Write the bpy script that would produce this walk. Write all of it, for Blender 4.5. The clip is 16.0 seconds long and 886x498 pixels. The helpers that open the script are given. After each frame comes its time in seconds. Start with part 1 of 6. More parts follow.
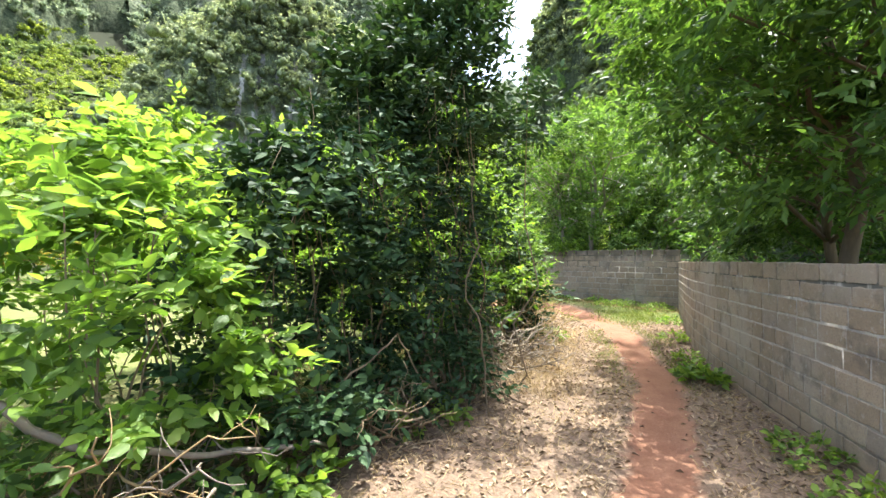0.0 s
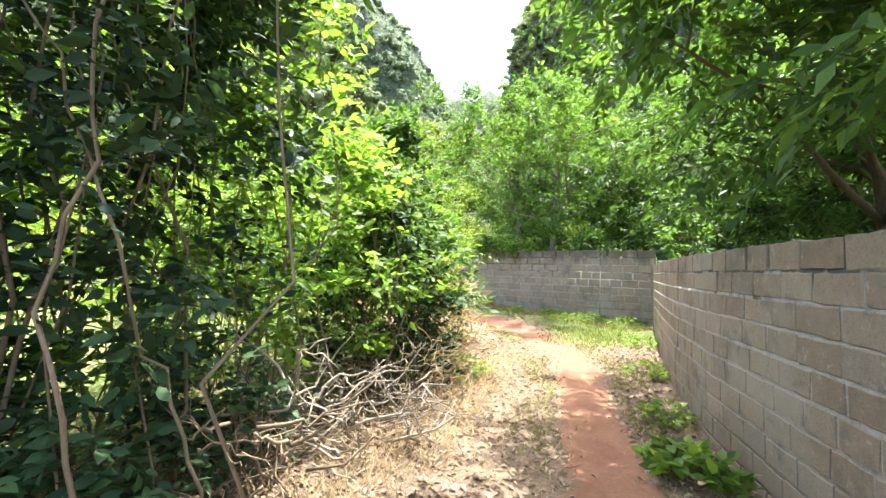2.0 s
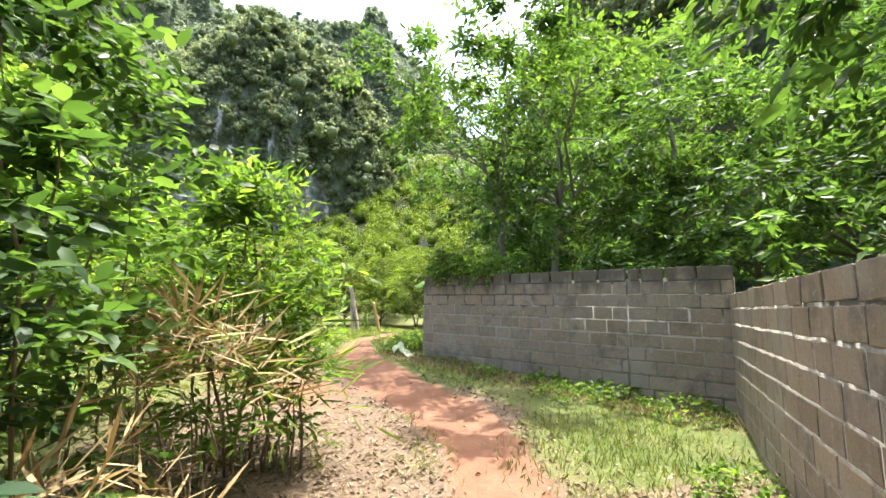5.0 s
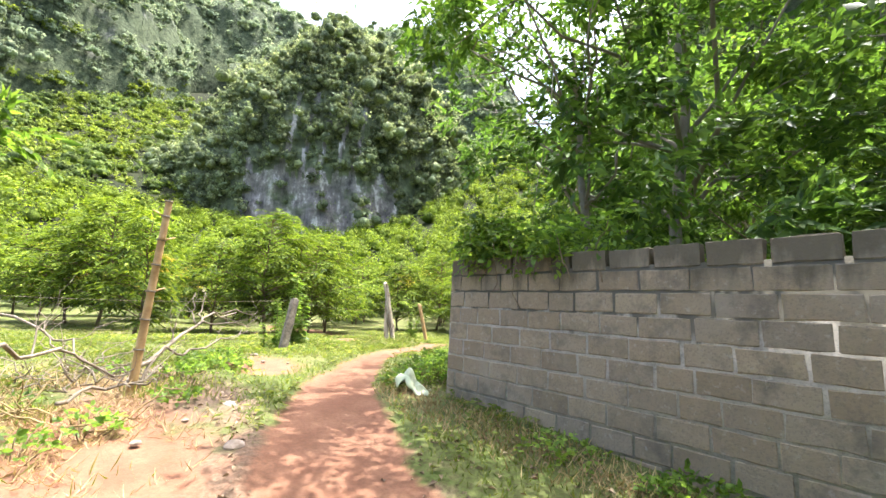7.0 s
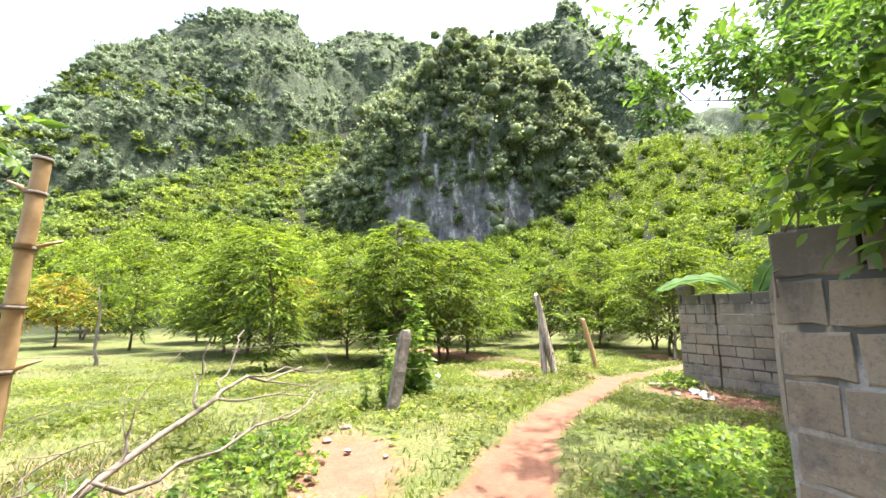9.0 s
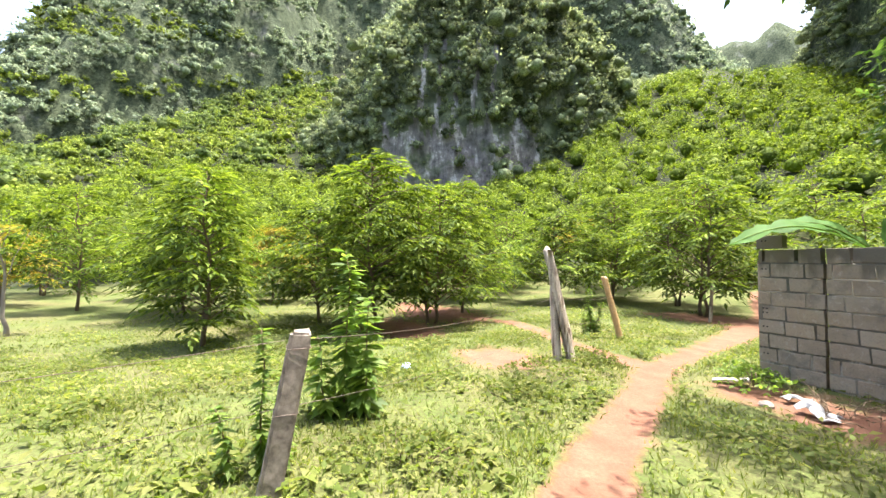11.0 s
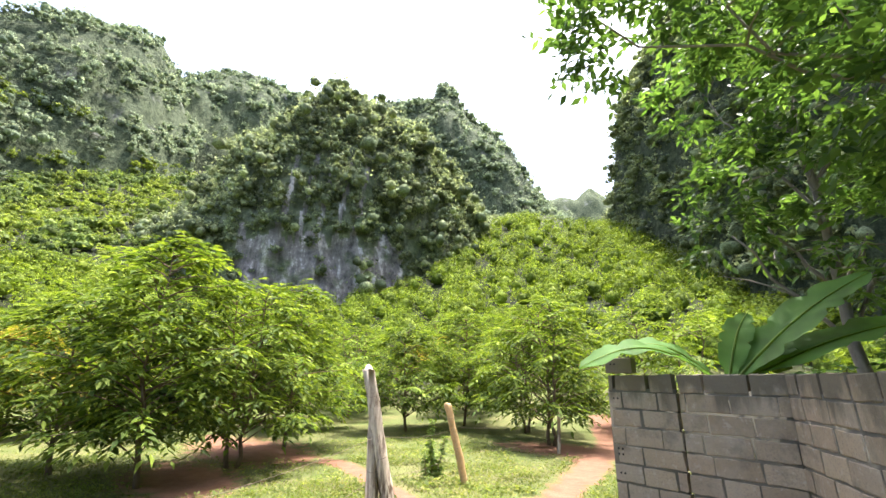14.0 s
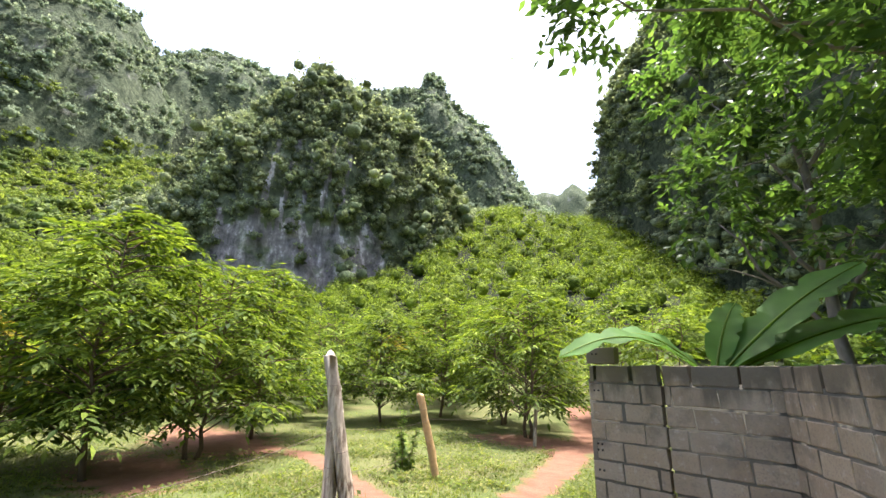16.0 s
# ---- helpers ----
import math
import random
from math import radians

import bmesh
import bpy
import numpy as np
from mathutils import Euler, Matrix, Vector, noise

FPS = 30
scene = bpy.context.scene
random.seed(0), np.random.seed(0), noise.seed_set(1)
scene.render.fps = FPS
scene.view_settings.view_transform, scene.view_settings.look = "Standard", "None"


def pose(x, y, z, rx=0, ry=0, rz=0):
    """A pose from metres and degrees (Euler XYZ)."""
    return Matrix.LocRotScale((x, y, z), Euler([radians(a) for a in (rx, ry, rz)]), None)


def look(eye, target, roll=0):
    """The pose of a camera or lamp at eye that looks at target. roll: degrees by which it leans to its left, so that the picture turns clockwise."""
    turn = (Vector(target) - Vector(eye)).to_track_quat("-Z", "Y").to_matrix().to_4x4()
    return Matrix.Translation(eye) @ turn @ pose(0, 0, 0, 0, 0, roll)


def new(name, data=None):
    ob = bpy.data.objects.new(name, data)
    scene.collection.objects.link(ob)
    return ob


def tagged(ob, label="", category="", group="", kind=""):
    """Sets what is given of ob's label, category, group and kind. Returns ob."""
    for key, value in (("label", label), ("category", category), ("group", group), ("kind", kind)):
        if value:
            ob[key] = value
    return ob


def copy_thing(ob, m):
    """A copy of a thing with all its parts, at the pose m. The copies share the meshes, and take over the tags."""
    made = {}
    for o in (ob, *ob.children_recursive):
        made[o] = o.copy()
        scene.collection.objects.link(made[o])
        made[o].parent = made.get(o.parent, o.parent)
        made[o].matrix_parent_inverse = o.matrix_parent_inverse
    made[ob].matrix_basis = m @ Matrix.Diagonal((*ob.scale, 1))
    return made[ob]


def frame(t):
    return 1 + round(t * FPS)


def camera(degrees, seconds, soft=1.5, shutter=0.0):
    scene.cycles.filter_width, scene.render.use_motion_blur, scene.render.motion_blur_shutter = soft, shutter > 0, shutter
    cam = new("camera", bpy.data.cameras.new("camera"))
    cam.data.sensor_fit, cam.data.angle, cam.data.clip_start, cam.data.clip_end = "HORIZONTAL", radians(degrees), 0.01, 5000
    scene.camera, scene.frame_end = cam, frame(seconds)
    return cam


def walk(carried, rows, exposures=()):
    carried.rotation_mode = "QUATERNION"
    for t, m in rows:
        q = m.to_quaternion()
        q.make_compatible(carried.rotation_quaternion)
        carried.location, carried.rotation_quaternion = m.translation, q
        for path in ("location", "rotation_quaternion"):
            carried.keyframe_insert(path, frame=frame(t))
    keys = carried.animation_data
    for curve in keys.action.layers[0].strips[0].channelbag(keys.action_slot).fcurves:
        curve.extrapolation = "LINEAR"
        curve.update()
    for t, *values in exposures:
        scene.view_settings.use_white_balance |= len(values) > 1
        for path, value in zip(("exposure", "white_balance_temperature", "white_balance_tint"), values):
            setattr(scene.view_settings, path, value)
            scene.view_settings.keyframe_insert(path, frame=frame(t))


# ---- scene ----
cam = camera(92.1, 16.0)
PATH = [
    (0, (-0.191, -1.585, 1.449), (-1.456, -0.037, 1.5), 0.4),
    (0.5, (-0.314, -0.589, 1.373), (-1.552, 0.98, 1.443), 0.4),
    (1, (-0.467, 0.267, 1.267), (-1.718, 1.827, 1.34), 1.0),
    (1.5, (-0.638, 1.173, 1.253), (-1.878, 2.74, 1.344), 0.5),
    (2, (-0.849, 2.069, 1.202), (-2.043, 3.67, 1.3), 1.4),
    (2.5, (-1.087, 3.068, 1.28), (-2.272, 4.675, 1.395), 0.6),
    (3, (-1.294, 3.933, 1.215), (-2.477, 5.542, 1.328), 1.0),
    (3.5, (-1.61, 4.711, 1.186), (-2.807, 6.309, 1.307), 1.0),
    (4, (-1.875, 5.443, 1.185), (-3.079, 7.027, 1.389), 0.6),
    (4.2, (-1.988, 5.739, 1.197), (-3.196, 7.315, 1.434), 0.6),
    (6.3, (-3.337, 9.617, 1.181), (-4.759, 10.997, 1.453), 2.9),
    (6.5, (-3.655, 9.889, 1.209), (-5.092, 11.252, 1.49), 3.0),
    (7, (-4.473, 10.403, 1.209), (-5.987, 11.68, 1.488), 3.0),
    (7.5, (-5.372, 10.888, 1.21), (-7.058, 11.932, 1.476), 2.0),
    (8, (-6.107, 11.344, 1.305), (-7.926, 12.125, 1.592), 1.0),
    (8.5, (-6.749, 11.71, 1.411), (-8.586, 12.441, 1.708), 0.7),
    (9, (-7.509, 12.162, 1.506), (-9.35, 12.884, 1.804), 0.1),
    (9.5, (-8.335, 12.493, 1.639), (-10.172, 13.225, 1.935), -0.2),
    (10, (-9.002, 12.879, 1.711), (-10.843, 13.626, 1.932), -0.6),
    (10.2, (-9.238, 13.022, 1.749), (-11.091, 13.775, 1.798), -0.9),
    (12.3, (-11.029, 14.759, 1.782), (-12.92, 15.398, 1.905), -0.1),
    (12.5, (-11.116, 14.833, 1.81), (-13.007, 15.47, 1.947), -0.1),
    (13, (-11.2, 14.925, 1.861), (-12.909, 15.954, 2.009), -0.6),
    (13.5, (-11.239, 15.049, 1.897), (-12.774, 16.322, 2.036), -0.6),
    (14, (-11.225, 15.114, 1.824), (-12.714, 16.317, 2.406), 0.6),
    (14.5, (-11.209, 15.139, 1.83), (-12.7, 16.323, 2.442), 0.9),
    (15, (-11.223, 15.217, 1.856), (-12.685, 16.446, 2.449), 1.1),
    (15.5, (-11.28, 15.329, 1.861), (-12.72, 16.595, 2.431), 1.1),
    (16, (-11.518, 15.518, 1.795), (-12.963, 16.788, 2.342), 1.4),
]
# seconds, stops, kelvin, tint
EXPOSURES = [(0, 2.5, 6100, 8), (1, 2.95, 6000, 10), (2, 2.92, 6000, 8), (3, 2.35, 6000, 6), (3.5, 2.15, 6000, 6), (4.2, 2.2, 6100, 7), (6.5, 2.45, 6200, 10), (7.5, 2.55, 6200, 11), (9.5, 2.38, 6200, 13), (12.5, 2.26, 6300, 13), (13.5, 2.22, 6300, 14), (14, 2.3, 6200, 14), (14.6, 2.15, 6100, 15), (16, 2.02, 6100, 16)]
walk(cam, [(t, look(eye, target, roll)) for t, eye, target, roll in PATH], EXPOSURES)

# ---- world and sun ----
SUN_AZ, SUN_EL = 8.0, 76.0          # degrees left of +y, degrees up
sun_dir = Vector((-math.sin(radians(SUN_AZ)) * math.cos(radians(SUN_EL)), math.cos(radians(SUN_AZ)) * math.cos(radians(SUN_EL)), math.sin(radians(SUN_EL))))
world = bpy.data.worlds.new("sky")
scene.world = world
world.use_nodes = True
wn = world.node_tree
sky = wn.nodes.new("ShaderNodeTexSky")
sky.sky_type, sky.sun_disc = "NISHITA", False
sky.sun_elevation, sky.sun_rotation = radians(SUN_EL), radians(-SUN_AZ)
sky.air_density, sky.dust_density, sky.ozone_density = 1.0, 6.0, 1.0
wn.links.new(sky.outputs[0], wn.nodes["Background"].inputs[0])
wn.nodes["Background"].inputs[1].default_value = 0.15
sun = new("sun", bpy.data.lights.new("sun", "SUN"))
sun.data.energy, sun.data.angle, sun.data.color = 3.2, radians(0.5), (1.0, 0.95, 0.87)
sun.matrix_world = look(sun_dir * 60, (0, 0, 0))

# ---- materials ----


class Mat:
    """A node material with short calls."""

    def __init__(self, name, rough=0.8, spec=0.3):
        self.m = bpy.data.materials.new(name)
        self.m.use_nodes = True
        self.t = self.m.node_tree
        self.b = self.t.nodes["Principled BSDF"]
        self.out = self.t.nodes["Material Output"]
        self.b.inputs["Roughness"].default_value = rough
        self.b.inputs["Specular IOR Level"].default_value = spec

    def node(self, kind, **sets):
        n = self.t.nodes.new(kind)
        for k, v in sets.items():
            n.inputs[k].default_value = v
        return n

    def link(self, a, b):
        self.t.links.new(a, b)

    def pos(self):
        return self.t.nodes.new("ShaderNodeNewGeometry").outputs["Position"]

    def obj(self):
        return self.t.nodes.new("ShaderNodeTexCoord").outputs["Object"]

    def noise(self, where, scale, detail=4.0, rough=0.6, stretch=None):
        if stretch:
            mp = self.t.nodes.new("ShaderNodeMapping")
            mp.inputs["Scale"].default_value = stretch
            self.link(where, mp.inputs["Vector"])
            where = mp.outputs[0]
        n = self.node("ShaderNodeTexNoise", Scale=scale, Detail=detail, Roughness=rough)
        self.link(where, n.inputs["Vector"])
        return n.outputs["Fac"]

    def ramp(self, fac, stops):
        r = self.t.nodes.new("ShaderNodeValToRGB")
        e = r.color_ramp.elements
        while len(e) < len(stops):
            e.new(0.5)
        for el, (p, c) in zip(e, stops):
            el.position, el.color = p, ((c, c, c, 1) if isinstance(c, float) else (*c, 1))
        self.link(fac, r.inputs[0])
        return r.outputs[0]

    def mix(self, fac, a, b, how="MIX"):
        n = self.t.nodes.new("ShaderNodeMix")
        n.data_type, n.blend_type = "RGBA", how
        for sock, v in ((n.inputs[0], fac), (n.inputs[6], a), (n.inputs[7], b)):
            if isinstance(v, (int, float)):
                sock.default_value = v
            elif isinstance(v, tuple):
                sock.default_value = (*v, 1)
            else:
                self.link(v, sock)
        return n.outputs[2]

    def math(self, how, a, b):
        n = self.t.nodes.new("ShaderNodeMath")
        n.operation = how
        for sock, v in zip(n.inputs, (a, b)):
            if isinstance(v, (int, float)):
                sock.default_value = v
            else:
                self.link(v, sock)
        return n.outputs[0]

    def attr(self, name):
        n = self.t.nodes.new("ShaderNodeAttribute")
        n.attribute_name = name
        return n.outputs["Fac"]

    def bump(self, height, strength=0.4, dist=0.02):
        n = self.node("ShaderNodeBump", Strength=strength, Distance=dist)
        self.link(height, n.inputs["Height"])
        self.link(n.outputs[0], self.b.inputs["Normal"])
        return n.outputs[0]

    def base(self, c):
        if isinstance(c, tuple):
            self.b.inputs["Base Color"].default_value = (*c, 1)
        else:
            self.link(c, self.b.inputs["Base Color"])
        return self

    def island(self):
        return self.t.nodes.new("ShaderNodeNewGeometry").outputs["Random Per Island"]

    def rnd(self):
        return self.t.nodes.new("ShaderNodeObjectInfo").outputs["Random"]


def leaf_material(name, dark, mid, light, trans=0.35, rough=0.45, patch=0.6, spec=0.35, glow=(1.25, 1.3, 0.55), low=0.65, fine=0.0):
    """Leaves: a colour of its own for each leaf, patches over the plant, light shining through."""
    k = Mat(name, rough, spec)
    own = k.ramp(k.island(), [(0.0, dark), (0.5, mid), (1.0, light)])
    patches = k.ramp(k.noise(k.pos(), patch, 2.0), [(0.32, low), (0.68, 1.3)])
    col = k.mix(1.0, own, patches, "MULTIPLY")
    if fine:
        grain = k.noise(k.pos(), fine, 5.0, 0.75)
        col = k.mix(1.0, col, k.ramp(grain, [(0.36, 0.5), (0.5, 1.0), (0.66, 1.6)]), "MULTIPLY")
        k.bump(grain, 1.0, 0.6 / fine)
    k.base(col)
    tr = k.node("ShaderNodeBsdfTranslucent")
    k.link(k.mix(1.0, col, glow, "MULTIPLY"), tr.inputs["Color"])
    mx = k.t.nodes.new("ShaderNodeMixShader")
    mx.inputs[0].default_value = trans
    k.link(k.b.outputs[0], mx.inputs[1])
    k.link(tr.outputs[0], mx.inputs[2])
    k.link(mx.outputs[0], k.out.inputs["Surface"])
    return k.m


def bark_material(name, c1, c2, scale=14.0, stretch=(1, 1, 0.25), lo=0.3, hi=0.7):
    k = Mat(name, 0.85, 0.2)
    n = k.noise(k.obj(), scale, 6.0, 0.65, stretch)
    k.base(k.mix(k.ramp(k.noise(k.obj(), 3.0), [(0.4, 0.0), (0.65, 1.0)]), k.ramp(n, [(lo, c1), (hi, c2)]), tuple(0.6 * v for v in c2)))
    k.bump(n, 0.6, 0.02)
    return k.m


LEAF_HEDGE = leaf_material("hedge_leaf", (0.055, 0.10, 0.022), (0.105, 0.185, 0.030), (0.19, 0.28, 0.050), 0.6, 0.5, 0.6, 0.3, (1.7, 1.7, 0.8))
# Shaded copy of the hedge leaf: the thicket's shade is put into its colour.
LEAF_HEDGE_SHADED = leaf_material("shaded_hedge_leaf", (0.018, 0.036, 0.016), (0.034, 0.068, 0.025), (0.055, 0.095, 0.035), 0.18, 0.6, 0.6, 0.18)
# Darker leaf tone; on backlit crowns and dim shrubs it stands in for shade.
LEAF_SHADE = leaf_material("shade_tree_leaf", (0.036, 0.070, 0.024), (0.070, 0.130, 0.034), (0.125, 0.20, 0.052), 0.55, 0.45, 0.6, 0.22)
LEAF_TREE = leaf_material("tree_leaf", (0.050, 0.092, 0.022), (0.092, 0.165, 0.034), (0.16, 0.24, 0.052), 0.56, 0.5, 0.6, 0.2)
LEAF_ORCHARD = leaf_material("orchard_leaf", (0.036, 0.064, 0.012), (0.090, 0.136, 0.019), (0.185, 0.238, 0.036), 0.45, 0.6, 0.6, 0.1, (1.3, 1.3, 0.5))
LEAF_YELLOW = leaf_material("yellowing_leaf", (0.12, 0.14, 0.015), (0.22, 0.19, 0.02), (0.32, 0.22, 0.03), 0.45, 0.5, 0.6, 0.2)
LEAF_BUSH = leaf_material("slope_bush_leaf", (0.062, 0.094, 0.014), (0.135, 0.190, 0.023), (0.225, 0.285, 0.036), 0.36, 0.7, 0.42, 0.1, (1.25, 1.3, 0.5), low=0.75, fine=4.5)
# Hill forest leaves, lightened and greyed: haze is put into the base colour.
LEAF_WILD_HAZED = leaf_material("hazed_forest_leaf", (0.140, 0.178, 0.102), (0.245, 0.292, 0.160), (0.36, 0.405, 0.22), 0.42, 0.8, 0.22, 0.08, (1.2, 1.2, 0.8), low=0.5, fine=3.2)
LEAF_GROVE = leaf_material("hillside_grove_leaf", (0.075, 0.112, 0.038), (0.135, 0.185, 0.060), (0.22, 0.275, 0.092), 0.38, 0.8, 0.22, 0.08, low=0.6, fine=3.2)
LEAF_SCRUB = leaf_material("terrace_scrub_leaf", (0.105, 0.145, 0.030), (0.175, 0.225, 0.045), (0.26, 0.31, 0.065), 0.35, 0.8, 0.2, 0.08, low=0.65, fine=3.2)
# Mountain leaves, paler than real foliage because the far haze sits in this colour.
LEAF_FAR_HAZED = leaf_material("hazed_mountain_leaf", (0.150, 0.190, 0.122), (0.215, 0.268, 0.165), (0.30, 0.350, 0.210), 0.42, 0.85, 0.12, 0.05, (1.1, 1.1, 0.95), low=0.8, fine=1.8)
LEAF_DRY = leaf_material("dry_leaf", (0.125, 0.084, 0.052), (0.20, 0.145, 0.092), (0.33, 0.26, 0.175), 0.15, 0.7, 1.5, 0.2, (1.0, 0.9, 0.7))
LEAF_BANANA = leaf_material("banana_leaf", (0.055, 0.125, 0.026), (0.075, 0.155, 0.034), (0.10, 0.19, 0.045), 0.4, 0.62, 2.0, 0.12)
GRASS = leaf_material("grass_blade", (0.075, 0.106, 0.021), (0.126, 0.160, 0.033), (0.210, 0.213, 0.072), 0.5, 0.6, 0.5, 0.15)
LEAF_SPROUT = leaf_material("sprout_leaf", (0.085, 0.150, 0.028), (0.150, 0.230, 0.042), (0.24, 0.33, 0.065), 0.55, 0.5, 0.6, 0.25, (1.5, 1.5, 0.7))
STRAW = leaf_material("straw", (0.22, 0.15, 0.07), (0.34, 0.25, 0.12), (0.46, 0.36, 0.19), 0.2, 0.7, 1.0, 0.2, (1.0, 0.9, 0.7))
BARK_GREY = bark_material("grey_bark", (0.13, 0.11, 0.09), (0.27, 0.24, 0.20))
BARK_BROWN = bark_material("brown_bark", (0.07, 0.05, 0.035), (0.16, 0.115, 0.075))
WOOD_DEAD = bark_material("dead_wood", (0.12, 0.095, 0.070), (0.27, 0.225, 0.175), 20.0)
WOOD_PALE = bark_material("bleached_twig", (0.24, 0.19, 0.13), (0.44, 0.37, 0.27), 20.0)
VINE_STEM = bark_material("vine_stem", (0.12, 0.085, 0.05), (0.24, 0.18, 0.11), 20.0)
WOOD_POST = bark_material("weathered_post", (0.10, 0.068, 0.044), (0.54, 0.47, 0.37), 22.0, (1, 1, 0.10), 0.42, 0.60)


def ground_material():
    k = Mat("ground", 0.95, 0.15)
    p = k.pos()
    fine, mid, big = k.noise(p, 28.0, 6.0, 0.7), k.noise(p, 3.0, 5.0), k.noise(p, 0.35, 3.0)
    soil = k.mix(k.ramp(mid, [(0.35, 0.0), (0.7, 1.0)]), (0.157, 0.075, 0.045), (0.22, 0.119, 0.073))
    soil = k.mix(k.ramp(fine, [(0.35, 0.55), (0.6, 0.0)]), soil, (0.110, 0.055, 0.034))
    turf = k.mix(k.ramp(mid, [(0.3, 0.0), (0.7, 1.0)]), (0.062, 0.094, 0.021), (0.128, 0.151, 0.044))
    turf = k.mix(k.ramp(big, [(0.45, 0.0), (0.66, 0.55)]), turf, (0.19, 0.15, 0.075))
    turf = k.mix(k.ramp(fine, [(0.42, 0.85), (0.56, 0.0)]), turf, (0.062, 0.060, 0.022))
    litter = k.mix(k.ramp(fine, [(0.35, 0.0), (0.65, 1.0)]), (0.075, 0.049, 0.032), (0.185, 0.135, 0.093))

    def zone(name, lo=0.36, hi=0.64, amount=0.55):
        wob = k.math("MULTIPLY", k.math("SUBTRACT", mid, 0.5), amount * 2)
        return k.ramp(k.math("ADD", k.attr(name), wob), [(lo, 0.0), (hi, 1.0)])

    # Slope floor coloured near black, standing in for shade between the orchard bushes.
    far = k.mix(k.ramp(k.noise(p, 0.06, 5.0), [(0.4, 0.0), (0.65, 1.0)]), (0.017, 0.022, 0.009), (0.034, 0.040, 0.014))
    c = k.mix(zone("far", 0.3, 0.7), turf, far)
    c = k.mix(zone("litter"), c, litter)
    c = k.mix(zone("soil"), c, soil)
    k.base(c)
    k.bump(k.mix(0.5, fine, mid), 0.6, 0.03)
    return k.m


GROUND = ground_material()


def rock_material():
    k = Mat("limestone", 0.9, 0.2)
    p = k.pos()
    streak = k.noise(p, 0.5, 7.0, 0.7, (1, 1, 0.2))
    rough = k.noise(p, 0.45, 8.0, 0.72)
    c = k.ramp(k.mix(0.5, streak, rough), [(0.38, (0.06, 0.056, 0.052)), (0.455, (0.17, 0.16, 0.148)), (0.52, (0.27, 0.25, 0.23)), (0.575, (0.62, 0.60, 0.56)), (0.61, (0.56, 0.52, 0.46)), (0.66, (0.36, 0.29, 0.22))])
    green = k.ramp(rough, [(0.38, (0.060, 0.078, 0.038)), (0.5, (0.115, 0.145, 0.068)), (0.65, (0.19, 0.225, 0.105))])
    c = k.mix(k.ramp(k.noise(p, 0.14, 5.0), [(0.54, 0.0), (0.66, 1.0)]), c, green)
    bare = k.ramp(k.math("ADD", k.attr("bare"), k.math("MULTIPLY", k.math("SUBTRACT", rough, 0.5), 1.6)), [(0.35, 1.0), (0.65, 0.0)])
    c = k.mix(k.math("MULTIPLY", bare, 0.85), c, green)
    k.base(c)
    k.bump(k.mix(0.5, rough, streak), 1.0, 1.6)
    return k.m


ROCK = rock_material()


def slope_material():
    """Limestone slopes: pale grey rock showing between low grey-green scrub."""
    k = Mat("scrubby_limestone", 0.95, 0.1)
    p = k.pos()
    grain = k.noise(p, 0.7, 9.0, 0.8)
    c = k.ramp(grain, [(0.40, (0.038, 0.050, 0.028)), (0.5, (0.080, 0.102, 0.056)), (0.62, (0.150, 0.176, 0.098))])
    rock = k.ramp(k.noise(p, 0.45, 8.0, 0.75, (1, 1, 0.3)), [(0.38, (0.16, 0.16, 0.155)), (0.6, (0.46, 0.45, 0.43))])
    c = k.mix(k.ramp(k.noise(p, 0.09, 6.0, 0.7), [(0.58, 0.0), (0.70, 0.4)]), c, rock)
    k.base(c)
    k.bump(grain, 1.0, 1.6)
    return k.m


SLOPE = slope_material()


